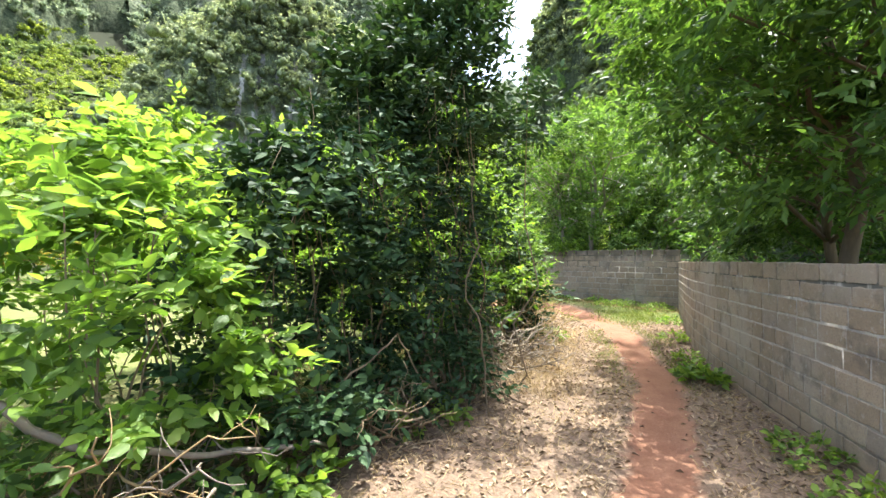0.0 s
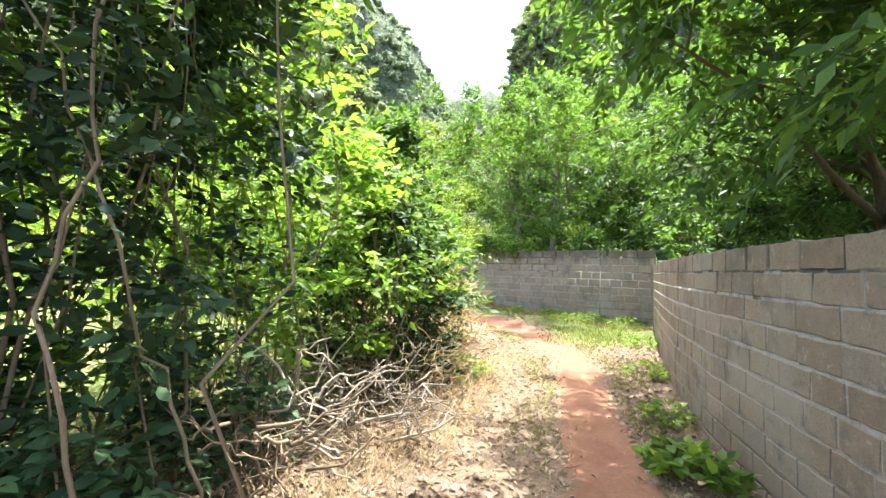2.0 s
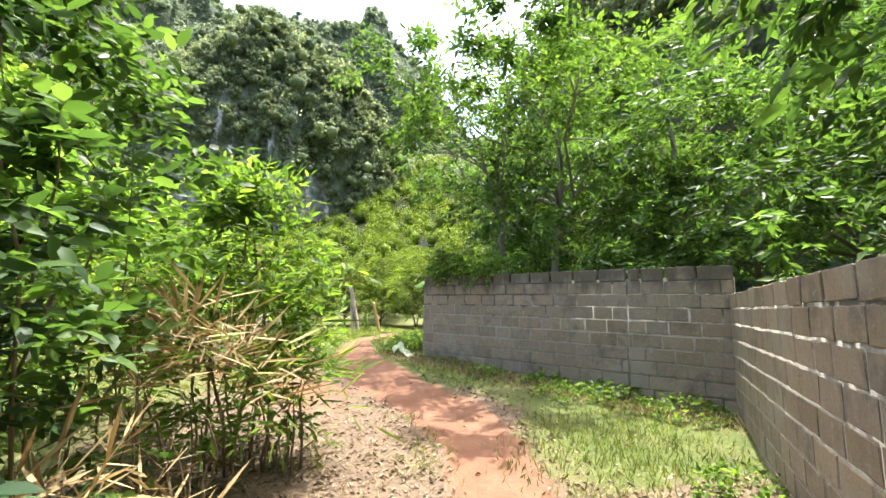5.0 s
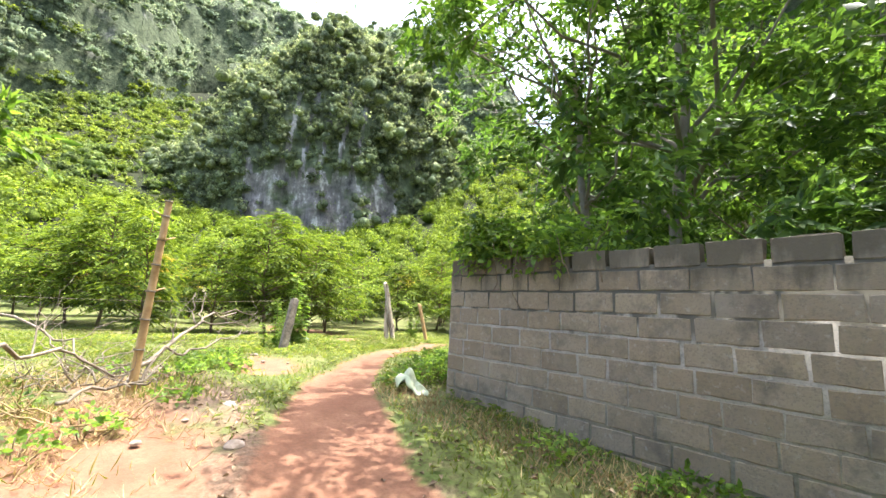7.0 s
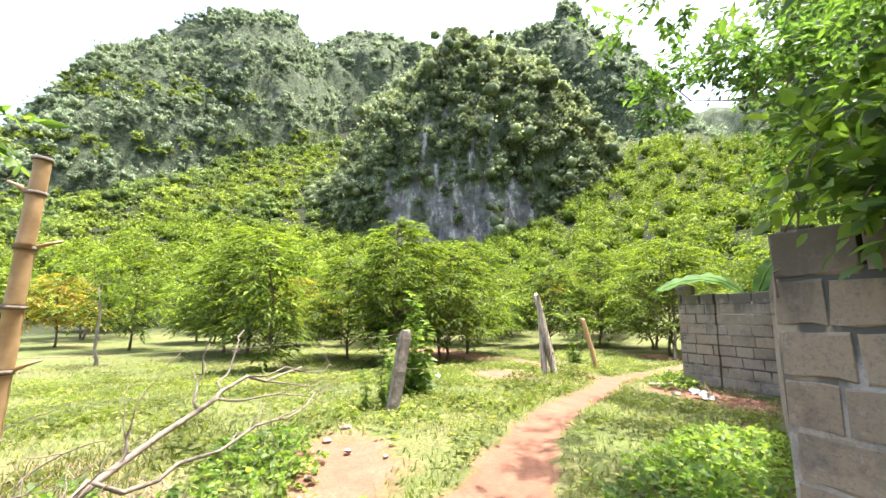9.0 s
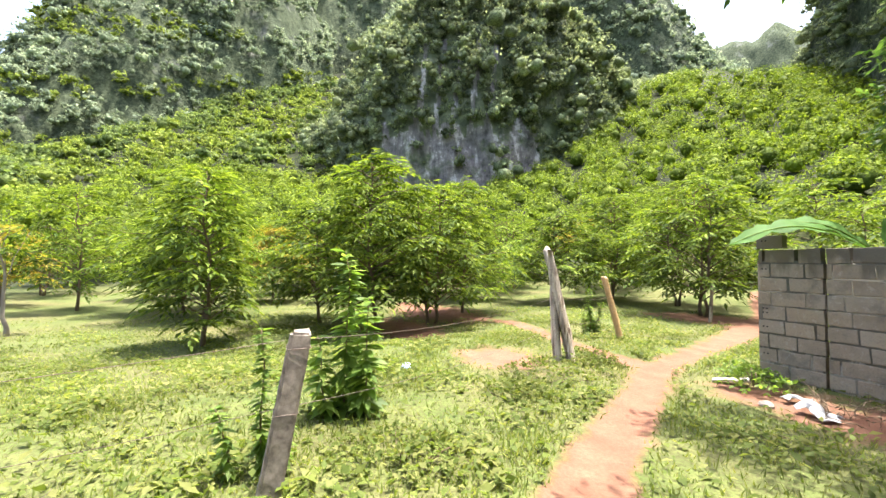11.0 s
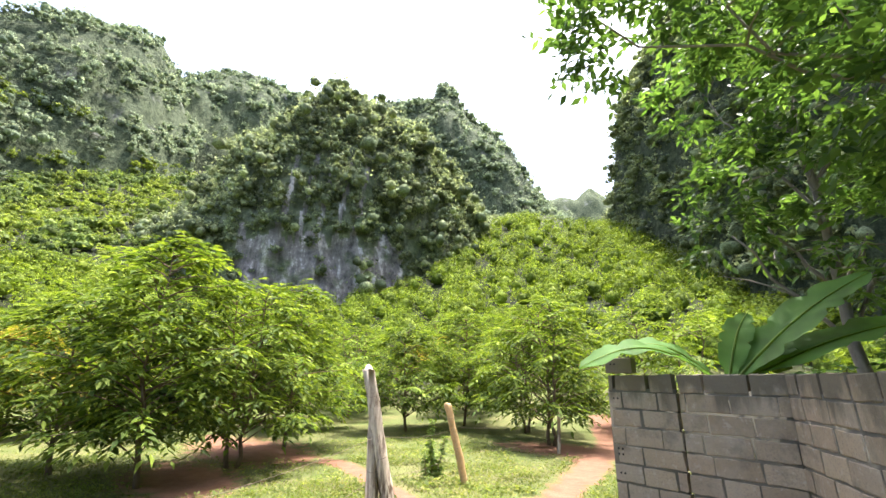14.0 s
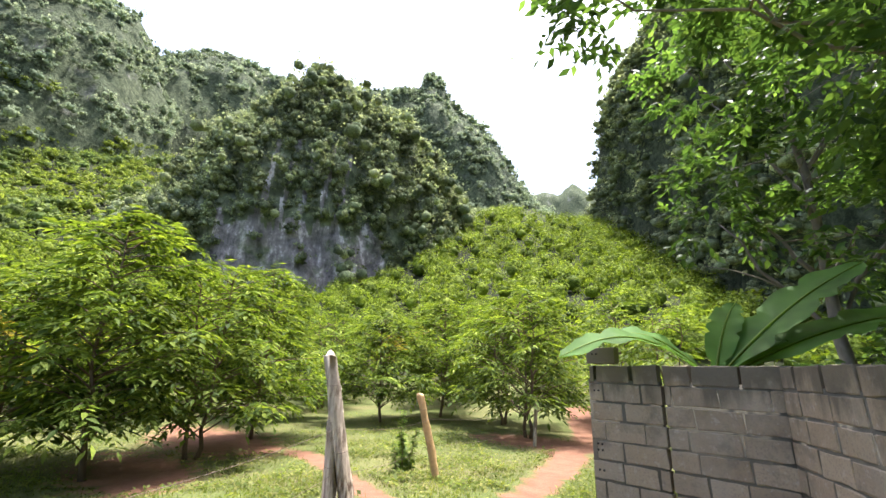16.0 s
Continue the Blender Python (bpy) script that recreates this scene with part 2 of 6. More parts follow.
def block_material(name, mortar, wet=1.1):
    k = Mat(name, 0.93, 0.15)
    p = k.pos()
    fine, mid, big = k.noise(p, 60.0, 5.0, 0.7), k.noise(p, 7.0, 5.0), k.noise(p, 1.1, 4.0)
    if mortar:
        c = k.ramp(mid, [(0.3, (0.255, 0.228, 0.185)), (0.7, (0.36, 0.325, 0.27))])
    else:
        own = k.ramp(k.rnd(), [(0.0, (0.20, 0.153, 0.102)), (0.3, (0.285, 0.223, 0.152)), (0.55, (0.230, 0.185, 0.132)), (0.8, (0.33, 0.262, 0.180)), (1.0, (0.205, 0.172, 0.136))])
        c = k.mix(0.28, own, k.ramp(mid, [(0.3, (0.195, 0.152, 0.103)), (0.7, (0.345, 0.272, 0.186))]))
    c = k.mix(k.ramp(fine, [(0.34, 0.5), (0.5, 0.0)]), c, (0.11, 0.10, 0.09))
    c = k.mix(k.ramp(big, [(0.48, 0.0), (0.66, 0.6)]), c, (0.30, 0.265, 0.21))
    c = k.mix(k.ramp(k.noise(p, 2.6, 6.0, 0.7), [(0.52, 0.0), (0.66, 0.6)]), c, (0.095, 0.085, 0.07))
    c = k.mix(k.ramp(k.noise(p, 14.0, 4.0, 0.7), [(0.58, 0.0), (0.68, 0.5)]), c, (0.36, 0.33, 0.285))
    sep = k.t.nodes.new("ShaderNodeSeparateXYZ")
    k.link(p, sep.inputs[0])
    z = sep.outputs[2]
    drip = k.noise(p, 5.0, 4.0, 0.6, (1, 1, 0.25))
    # black algae that has run down from the wet top courses, and red soil splashed on the foot
    algae = k.ramp(k.math("ADD", k.math("MULTIPLY", k.math("SUBTRACT", z, wet if mortar else 1.52), 0.9), drip), [(0.50, 0.0), (0.62 if mortar else 0.72, 0.95 if mortar else 0.75)])
    c = k.mix(algae, c, (0.075, 0.068, 0.05))
    splash = k.ramp(k.math("SUBTRACT", k.math("ADD", mid, 0.1), k.math("MULTIPLY", k.math("ADD", z, 0.35), 0.85)), [(0.34, 0.0), (0.7, 0.6)])
    c = k.mix(splash, c, (0.21, 0.145, 0.092))
    k.base(c)
    k.bump(k.mix(0.5, fine, mid), 0.55, 0.012)
    return k.m


BLOCK, MORTAR = block_material("concrete_block", False), block_material("mortar", True)
MORTAR_MOSSY = block_material("mossy_mortar", True, 0.3)


def plain(name, c1, c2, rough=0.6, scale=12.0, metal=0.0):
    k = Mat(name, rough, 0.3)
    n = k.noise(k.obj(), scale, 5.0)
    k.base(k.ramp(n, [(0.3, c1), (0.7, c2)]))
    k.bump(n, 0.2, 0.01)
    k.b.inputs["Metallic"].default_value = metal
    return k.m


BAMBOO = plain("dry_bamboo", (0.27, 0.17, 0.075), (0.46, 0.31, 0.15), 0.5, 9.0)
CONCRETE_POST = plain("post_concrete", (0.09, 0.076, 0.058), (0.27, 0.23, 0.185), 0.92, 16.0)
PLASTIC_WHITE = plain("white_plastic", (0.26, 0.26, 0.25), (0.42, 0.42, 0.40), 0.4, 6.0)
PLASTIC_BLUE = plain("blue_plastic", (0.35, 0.45, 0.62), (0.55, 0.62, 0.74), 0.4, 20.0)
SACK = plain("pale_sack", (0.36, 0.41, 0.26), (0.52, 0.55, 0.38), 0.7, 7.0)
PLANK = plain("pale_plank", (0.40, 0.35, 0.27), (0.56, 0.50, 0.41), 0.75, 8.0)
WIRE = plain("rusty_wire", (0.13, 0.085, 0.06), (0.24, 0.20, 0.17), 0.6, 30.0, 0.6)
STONE = plain("pale_stone", (0.17, 0.13, 0.10), (0.30, 0.25, 0.20), 0.9, 14.0)

# ---- mesh tools ----
UP = np.array((0.0, 0.0, 1.0))


def unit(v):
    return v / np.maximum(np.linalg.norm(v, axis=-1, keepdims=True), 1e-9)


def fast_mesh(name, verts, faces, smooth=False):
    """A mesh from arrays; faces all have the same number of corners."""
    me = bpy.data.meshes.new(name)
    n, k = faces.shape
    me.vertices.add(len(verts))
    me.vertices.foreach_set("co", np.ascontiguousarray(verts, dtype=np.float32).ravel())
    me.loops.add(n * k)
    me.loops.foreach_set("vertex_index", np.ascontiguousarray(faces, dtype=np.int32).ravel())
    me.polygons.add(n)
    me.polygons.foreach_set("loop_start", np.arange(0, n * k, k, dtype=np.int32))
    if smooth:
        me.polygons.foreach_set("use_smooth", np.ones(n, dtype=bool))
    me.update(calc_edges=True)
    return me


def part(name, data, material, parent=None, label=""):
    """Links a mesh or bmesh as one object, under parent where there is one."""
    if isinstance(data, bmesh.types.BMesh):
        me = bpy.data.meshes.new(name)
        data.to_mesh(me)
        data.free()
        data = me
    if not data.materials:
        data.materials.append(material)
    ob = new(name, data)
    if parent:
        ob.parent = parent
    if label:
        ob["label"] = label
    return ob


def kites(p, d, n, length, width, fold=0.12, two=True):
    """Leaves: base p, way d, normal n; pointed blades folded along the rib."""
    d = unit(d)
    s = unit(np.cross(d, n))
    n = np.cross(s, d)
    length, width = np.broadcast_to(length, len(p))[:, None], np.broadcast_to(width, len(p))[:, None]
    m = p + d * length * 0.42
    up = n * width * fold
    tip = p + d * length - n * length * fold * 0.6
    v = np.stack([p, m + s * width * 0.5 + up, tip, m - s * width * 0.5 + up], 1).reshape(-1, 3)
    i = np.arange(len(p))[:, None] * 4
    f = np.concatenate([i + (0, 1, 2), i + (0, 2, 3)]) if two else i + (0, 1, 2, 3)
    return v, f


def broad(p, d, n, length, width, fold=0.1):
    """Leaves with rounder sides, for those close to the path."""
    d = unit(d)
    s = unit(np.cross(d, n))
    n = np.cross(s, d)
    length, width = np.broadcast_to(length, len(p))[:, None], np.broadcast_to(width, len(p))[:, None]
    cols = []
    for along, side, lift in ((0, 0, 0), (0.22, 0.42, 1), (0.58, 0.46, 0.6), (1.0, 0, -2.2), (0.58, -0.46, 0.6), (0.22, -0.42, 1), (0.4, 0, 0)):
        cols.append(p + d * length * along + s * width * side + n * width * fold * lift)
    v = np.stack(cols, 1).reshape(-1, 3)
    i = np.arange(len(p))[:, None] * 7
    f = np.concatenate([i + t for t in ((0, 1, 6), (1, 2, 6), (2, 3, 6), (3, 4, 6), (4, 5, 6), (5, 0, 6))])
    return v, f


def sprays(rng, p, t, reach, m, length, width, droop=0.35, near=False):
    """Twigs from p along t, each with m leaves on alternate sides."""
    n = len(p)
    t = unit(t)
    side = unit(np.cross(t, UP) + rng.normal(0, 0.25, (n, 3)))
    reach = np.broadcast_to(reach, n)
    P, D, N = [], [], []
    for j in range(m):
        q = p + t * (reach * (j + 0.6) / m)[:, None]
        q[:, 2] -= reach * 0.25 * ((j + 0.6) / m) ** 2
        sg = 1 if j % 2 else -1
        last = j == m - 1
        D.append(unit(t * (1.6 if last else 0.75) + side * (0.0 if last else sg) + np.array((0, 0, -droop)) + rng.normal(0, 0.28, (n, 3))))
        N.append(unit(UP + rng.normal(0, 0.62, (n, 3)) + side * sg * -0.35))
        P.append(q)
    P, D, N = np.concatenate(P), np.concatenate(D), np.concatenate(N)
    L = length * rng.uniform(0.6, 1.25, len(P))
    return (broad if near else kites)(P, D, N, L, L * width / length)


def join(pieces):
    """Several (verts, faces) as one."""
    vs, fs, off = [], [], 0
    for v, f in pieces:
        vs.append(v)
        fs.append(f + off)
        off += len(v)
    return np.concatenate(vs), np.concatenate(fs)


def tube(path, radii, sides=7):
    """A tapered round stem along a path."""
    path = np.asarray(path, float)
    radii = np.broadcast_to(radii, len(path))
    tan = unit(np.gradient(path, axis=0))
    ref = np.where(np.abs(tan[:, 2:3]) > 0.9, np.array((1.0, 0, 0)), UP)
    a = unit(np.cross(tan, ref))
    b = np.cross(tan, a)
    w = np.arange(sides) * 2 * math.pi / sides
    v = path[:, None] + radii[:, None, None] * (a[:, None] * np.cos(w)[None, :, None] + b[:, None] * np.sin(w)[None, :, None])
    r, c = np.meshgrid(np.arange(len(path) - 1), np.arange(sides), indexing="ij")
    c2 = (c + 1) % sides
    f = np.stack([r * sides + c, r * sides + c2, (r + 1) * sides + c2, (r + 1) * sides + c], -1).reshape(-1, 4)
    v = np.concatenate([v.reshape(-1, 3), path[:1], path[-1:]])
    e = len(v)
    last = (len(path) - 1) * sides
    k = np.arange(sides)
    k2 = (k + 1) % sides
    cap0 = np.stack([k2, k, np.full(sides, e - 2), np.full(sides, e - 2)], -1)
    cap1 = np.stack([last + k, last + k2, np.full(sides, e - 1), np.full(sides, e - 1)], -1)
    tri = np.concatenate([f[:, [0, 1, 2]], f[:, [0, 2, 3]], cap0[:, :3], cap1[:, :3]])
    return v, tri


def wander(rng, a, b, n=7, sway=0.08):
    """A crooked path from a to b."""
    a, b = np.asarray(a, float), np.asarray(b, float)
    s = np.linspace(0, 1, n)[:, None]
    off = np.cumsum(rng.normal(0, 1, (n, 3)), 0)
    off -= s * off[-1] + (1 - s) * off[0]
    return a + (b - a) * s + off * sway * np.linalg.norm(b - a) / n ** 0.5


def ball(rng, n, low=-0.35):
    """Directions over a ball, few of them below."""
    u = unit(rng.normal(0, 1, (n, 3)))
    u[:, 2] = np.where(u[:, 2] < low, -u[:, 2], u[:, 2])
    return u


# ---- ground ----
O = np.array((-11.0, 15.0))
SPOTS = np.array([(-0.2, -1.6, -0.30), (-1, 2, -0.40), (-3, 8, -0.42), (-3.3, 9.5, -0.36), (-3.6, 11.8, -0.30), (-5, 11.1, -0.19), (-8.2, 11.5, -0.02),
                  (-8.8, 13.8, 0.16), (-10.8, 12.9, 0.13), (-11.5, 12.4, 0.18), (-10.3, 11.5, 0.17), (-12.9, 13.5, 0.28), (-12.5, 15, 0.2), (-13, 19.2, 0.02),
                  (-15.9, 18.1, 0.13), (-18, 21.1, -0.10), (-23.5, 16.4, -0.28), (-3.3, 13.6, -0.1), (-5.5, 13.8, 0.04), (-9.6, 14.9, 0.28), (-14.2, 20, 0.1), (-5, 3, -0.3), (0, 5, -0.4)])
AZ = np.array((-60, -20, 0, 13, 22, 28, 40, 48, 58, 67, 77, 90, 100, 115, 135, 170, 240.0))
RINGS = np.array((20, 30, 44, 80, 140, 260, 600, 2600.0))
RISE = np.array([
    (0, 0, 0, 0, 0, 0, 0, 0, 0, 0, 0, 0, 0, 0, 0, 0, 0),
    (0, 0, .3, .8, 1, 1, .6, .3, 0, 0, 0, 0, 0, 0, 0, 0, 0),
    (1, 1, 2.5, 4.5, 6.0, 6.4, 5.2, 3.4, 2.0, 1.2, 1.0, 1.0, 1.0, .6, .3, 0, 0),
    (3, 3, 8, 14, 20, 22, 22, 19.5, 17.5, 15.5, 16, 15.5, 15, 9, 5, 2, 2),
    (6, 6, 18, 30, 44, 50, 55, 52, 52, 52, 52, 48, 43, 30, 14, 6, 5),
    (10, 10, 30, 55, 78, 92, 104, 110, 118, 126, 128, 120, 108, 76, 36, 12, 10),
    (14, 14, 40, 70, 90, 105, 118, 130, 140, 150, 150, 140, 130, 100, 50, 20, 14),
    (14, 14, 20, 30, 40, 40, 40, 40, 40, 40, 40, 40, 40, 40, 30, 20, 14)])


def azimuth(x, y):
    a = np.degrees(np.arctan2(-(x - O[0]), y - O[1]))
    return np.where(a < -60, a + 360, a).clip(-60, 240)


def ground_z(x, y):
    x, y = np.asarray(x, float), np.asarray(y, float)
    w = np.exp(-((x[..., None] - SPOTS[:, 0]) ** 2 + (y[..., None] - SPOTS[:, 1]) ** 2) / (2 * 1.7 ** 2)) + 1e-9
    near = (w * SPOTS[:, 2]).sum(-1) / w.sum(-1)
    d = np.sqrt(((x[..., None] - SPOTS[:, 0]) ** 2 + (y[..., None] - SPOTS[:, 1]) ** 2).min(-1))
    s = np.clip((d - 2.5) / 9, 0, 1)
    near = near * (1 - s) - 0.25 * s
    a, r = azimuth(x, y), np.hypot(x - O[0], y - O[1])
    ia = np.clip(np.searchsorted(AZ, a) - 1, 0, len(AZ) - 2)
    fa = (a - AZ[ia]) / (AZ[ia + 1] - AZ[ia])
    fa = fa * fa * (3 - 2 * fa)
    ir = np.clip(np.searchsorted(RINGS, r) - 1, 0, len(RINGS) - 2)
    fr = np.clip((r - RINGS[ir]) / (RINGS[ir + 1] - RINGS[ir]), 0, 1)
    rise = (RISE[ir, ia] * (1 - fa) + RISE[ir, ia + 1] * fa) * (1 - fr) + (RISE[ir + 1, ia] * (1 - fa) + RISE[ir + 1, ia + 1] * fa) * fr
    wave = np.sin(x * 0.9 + 1.3 * np.sin(y * 0.7)) * np.cos(y * 1.1 + x * 0.23) * 0.02 + np.sin(x * 3.1 + y * 1.7) * np.sin(y * 2.7 - x) * 0.008
    roll = (np.sin(x * 0.11) * np.cos(y * 0.13) * 1.2 + np.sin(x * 0.043 + 2) * np.sin(y * 0.051) * 3) * np.clip((r - 50) / 80, 0, 1)
    return near + rise + wave + roll


def gz(x, y):
    return float(ground_z(np.array([x]), np.array([y]))[0])


LANE = np.array([(0.6, -6.0), (-0.3, -2.0), (-1.05, 2.4), (-1.75, 5.5), (-2.55, 7.3), (-3.2, 8.9), (-3.75, 9.8), (-5.0, 11.1), (-6.1, 11.7), (-7.4, 11.95), (-9.8, 13.2), (-11.6, 14.75), (-12.8, 16.05), (-14.3, 18.1), (-15.1, 19.1), (-16.6, 19.3), (-22, 20.5), (-30, 19)])
FORK = np.array([(-15.0, 19.0), (-15.8, 20.7), (-17, 23.5), (-19.3, 28.5), (-24, 36)])


def from_line(x, y, line):
    """Distance from a polyline, and the place along it (0 to its number of legs)."""
    best, where = np.full(x.shape, 1e9), np.zeros(x.shape)
    for i in range(len(line) - 1):
        a, b = line[i], line[i + 1]
        ab = b - a
        t = np.clip(((x - a[0]) * ab[0] + (y - a[1]) * ab[1]) / (ab @ ab), 0, 1)
        d = np.hypot(x - a[0] - t * ab[0], y - a[1] - t * ab[1])
        where = np.where(d < best, i + t, where)
        best = np.minimum(best, d)
    return best, where


def soil_at(x, y):
    d, s = from_line(x, y, LANE)
    half = np.interp(s, (0, 4, 6, 8, 9.3, 10.3, 11, 13, 14.5, 16), (0.30, 0.31, 0.38, 0.55, 0.58, 0.40, 0.29, 0.26, 0.27, 0.22))
    d2, s2 = from_line(x, y, FORK)
    m = np.maximum(0.5 + (half - d) / 0.35, 0.5 + (np.interp(s2, (0, 1, 4), (0.24, 0.30, 0.55)) - d2) / 0.4)
    for cx, cy, rx, ry in ((-8.6, 10.7, 1.5, 0.7), (-11.6, 12.8, 0.9, 0.45), (-12.9, 19.4, 1.0, 0.6), (-16.6, 17.2, 0.9, 0.6), (-22.5, 17.2, 2.2, 1.0), (-26, 19.5, 3.0, 1.4), (-13.6, 19.3, 0.6, 0.5), (-20, 26.6, 2.0, 1.2)):
        m = np.maximum(m, 1.0 - 0.5 * np.hypot((x - cx) / rx, (y - cy) / ry))
    return np.clip(m, 0, 1)


def litter_at(x, y):
    d, s = from_line(x, y, LANE)
    lane = np.clip((13.2 - y) / 1.5, 0, 1) * np.clip((x + 9.5) / 2.0, 0, 1) * np.clip(1.6 - d / 3.2, 0, 1)
    foot = np.clip(1 - np.abs(y - 13.55) / 0.6, 0, 1) * (x > -9) * (x < -2.5) * 0.3
    pile = np.clip(1.1 - np.hypot((x + 10.0) / 2.4, (y - 11.2) / 1.3), 0, 1)
    grass = np.clip(1.2 - np.hypot((x + 3.9) / 1.3, (y - 11.9) / 1.5), 0, 1)
    return np.clip(np.maximum(np.maximum(lane, foot), pile) - grass, 0, 1)


def build_ground():
    c = np.array((-6.5, 10.0))
    rings = np.concatenate([np.linspace(0.0, 14, 84)[1:], 14 * np.exp(np.linspace(0, math.log(2400 / 14), 120))[1:]])
    k = 280
    w = np.arange(k) * 2 * math.pi / k
    x = (c[0] + rings[:, None] * np.cos(w)).ravel()
    y = (c[1] + rings[:, None] * np.sin(w)).ravel()
    x, y = np.append(x, c[0]), np.append(y, c[1])
    v = np.stack([x, y, ground_z(x, y)], 1)
    soil = soil_at(x, y)
    v[:, 2] -= 0.035 * np.clip(soil * 2 - 0.6, 0, 1) * (np.hypot(x + 8, y - 12) < 30)
    r, cc = np.meshgrid(np.arange(len(rings) - 1), np.arange(k), indexing="ij")
    c2 = (cc + 1) % k
    f = np.stack([r * k + cc, (r + 1) * k + cc, (r + 1) * k + c2, r * k + c2], -1).reshape(-1, 4)
    j = np.arange(k)
    tri = np.concatenate([f[:, [0, 1, 2]], f[:, [0, 2, 3]], np.stack([np.full(k, len(v) - 1), j, (j + 1) % k], -1)])
    me = fast_mesh("ground", v, tri, True)
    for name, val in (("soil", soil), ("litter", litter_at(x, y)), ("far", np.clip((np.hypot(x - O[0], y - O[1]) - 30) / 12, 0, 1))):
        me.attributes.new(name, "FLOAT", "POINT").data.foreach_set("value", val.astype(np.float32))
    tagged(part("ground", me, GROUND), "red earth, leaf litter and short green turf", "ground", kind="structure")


build_ground()

# ---- mountains ----


def massif(name, label, table, setback, nu, nv, rough, steep, material, seed):
    """A steep hill. table: rows of azimuth, distance of the foot, elevation of the skyline, both angles seen from the fork of the path."""
    tab = np.array(table, float)
    tab = tab[np.argsort(tab[:, 0])]
    off = Vector((seed * 17.3, seed * 5.1, seed * 9.7))

    def surface(u, v):
        az = tab[0, 0] + (tab[-1, 0] - tab[0, 0]) * u
        rb, el = np.interp(az, tab[:, 0], tab[:, 1]), np.interp(az, tab[:, 0], tab[:, 2])
        a = np.radians(az)
        zt = 1.8 + np.tan(np.radians(el)) * (rb + setback)
        bx, by = O[0] - np.sin(a) * rb, O[1] + np.cos(a) * rb
        zb = ground_z(bx, by) - 4
        front = np.clip(v, 0, 1)
        back = np.clip(v - 1, 0, 1)
        r = rb + setback * front ** steep + back * setback * 3
        z = zb + (zt - zb) * np.sin(front * math.pi / 2) ** 0.9 - back * (zt - zb) * 1.2
        x, y = O[0] - np.sin(a) * r, O[1] + np.cos(a) * r
        p = np.stack([x, y, z], -1).reshape(-1, 3)
        size = rough * 3.2
        for q in p:
            w = Vector(q) / size + off
            n1 = noise.fractal(w, 0.9, 2.1, 5)
            n2 = noise.fractal(w * Vector((1, 1, 0.35)) + Vector((31, 7, 3)), 0.8, 2.2, 4)
            d = unit(np.array((q[0] - O[0], q[1] - O[1])))
            q[:2] += d * n2 * rough * 0.9
            q[2] += n1 * rough * 0.45
        return p

    uu, vv = np.meshgrid(np.linspace(0, 1, nu), np.concatenate([np.linspace(0, 1, nv), (1.15, 1.4, 2.0)]), indexing="ij")
    p = surface(uu, vv)
    m = vv.shape[1]
    i, j = np.meshgrid(np.arange(nu - 1), np.arange(m - 1), indexing="ij")
    q = np.stack([i * m + j, (i + 1) * m + j, (i + 1) * m + j + 1, i * m + j + 1], -1).reshape(-1, 4)
    tagged(part(name, fast_mesh(name, p, q, True), material), label, "mountain", kind="structure")
    return p.reshape(nu, m, 3)


def on_grid(rng, grid, n, vmax):
    """Random places on a massif's face, and how far up each is."""
    u, v = rng.uniform(0, grid.shape[0] - 1.001, n), rng.uniform(0, vmax, n)
    i, j = u.astype(int), v.astype(int)
    fu, fv = (u - i)[:, None], (v - j)[:, None]
    return grid[i, j] * (1 - fu) * (1 - fv) + grid[i + 1, j] * fu * (1 - fv) + grid[i, j + 1] * (1 - fu) * fv + grid[i + 1, j + 1] * fu * fv


def tufts(rng, centres, radii, each, size, flat=0.8, hollow=0.6, uneven=1.0):
    """Round crowns of small leaf sprigs."""
    n = len(centres)
    who = np.repeat(np.arange(n), each)
    u = ball(rng, len(who), -0.2)
    shape = 1 + (rng.uniform(0.6, 1.45, (n, 3))[who] - 1) * uneven
    lump = 1 + uneven * (0.38 * np.sin(u[:, 0] * 4 + who * 1.7) * np.sin(u[:, 1] * 4 + who * 2.3) + 0.22 * np.sin(u[:, 2] * 7 + who) * np.sin(u[:, 0] * 6 - who))
    r = radii[who] * rng.uniform(hollow, 1.08, len(who)) * lump
    p = centres[who] + u * shape * r[:, None] * np.array((1, 1, flat))
    nrm = unit(u * (1.1 + 0.5 * (1 - uneven)) + UP * 0.35 + rng.normal(0, 0.3 + 0.3 * uneven, u.shape))
    d = np.cross(nrm, rng.normal(0, 1, u.shape))
    s = size * rng.uniform(0.5, 1.4, len(who)) * np.clip(radii[who] / radii.mean(), 0.6, 1.6)
    return kites(p, d, nrm, s, s * 0.75, 0.1, False)


def ico(level):
    bm = bmesh.new()
    bmesh.ops.create_icosphere(bm, subdivisions=level, radius=1.0)
    v = np.array([q.co[:] for q in bm.verts])
    f = np.array([[q.index for q in p.verts] for p in bm.faces])
    bm.free()
    return v, f


ICO = ico(1)


def domes(rng, centres, radii, flat):
    """The solid lumpy core of each crown, added to close gaps between sprigs."""
    u, f = ICO
    n, k = len(centres), len(u)
    ph = rng.uniform(0, 6.28, (n, 1, 3))
    lump = 1 + 0.16 * np.sin(u[None] * 4.1 + ph).prod(-1) * 2 + 0.10 * np.sin(u[None, :, 0] * 9 + ph[:, :, 0]) * np.sin(u[None, :, 2] * 8 + ph[:, :, 1]) + rng.normal(0, 0.07, (n, k))
    v = centres[:, None] + u[None] * (radii[:, None] * 0.55 * lump)[..., None] * np.array((1, 1, flat))
    return v.reshape(-1, 3), (f[None] + (np.arange(n) * k)[:, None, None]).reshape(-1, 3)


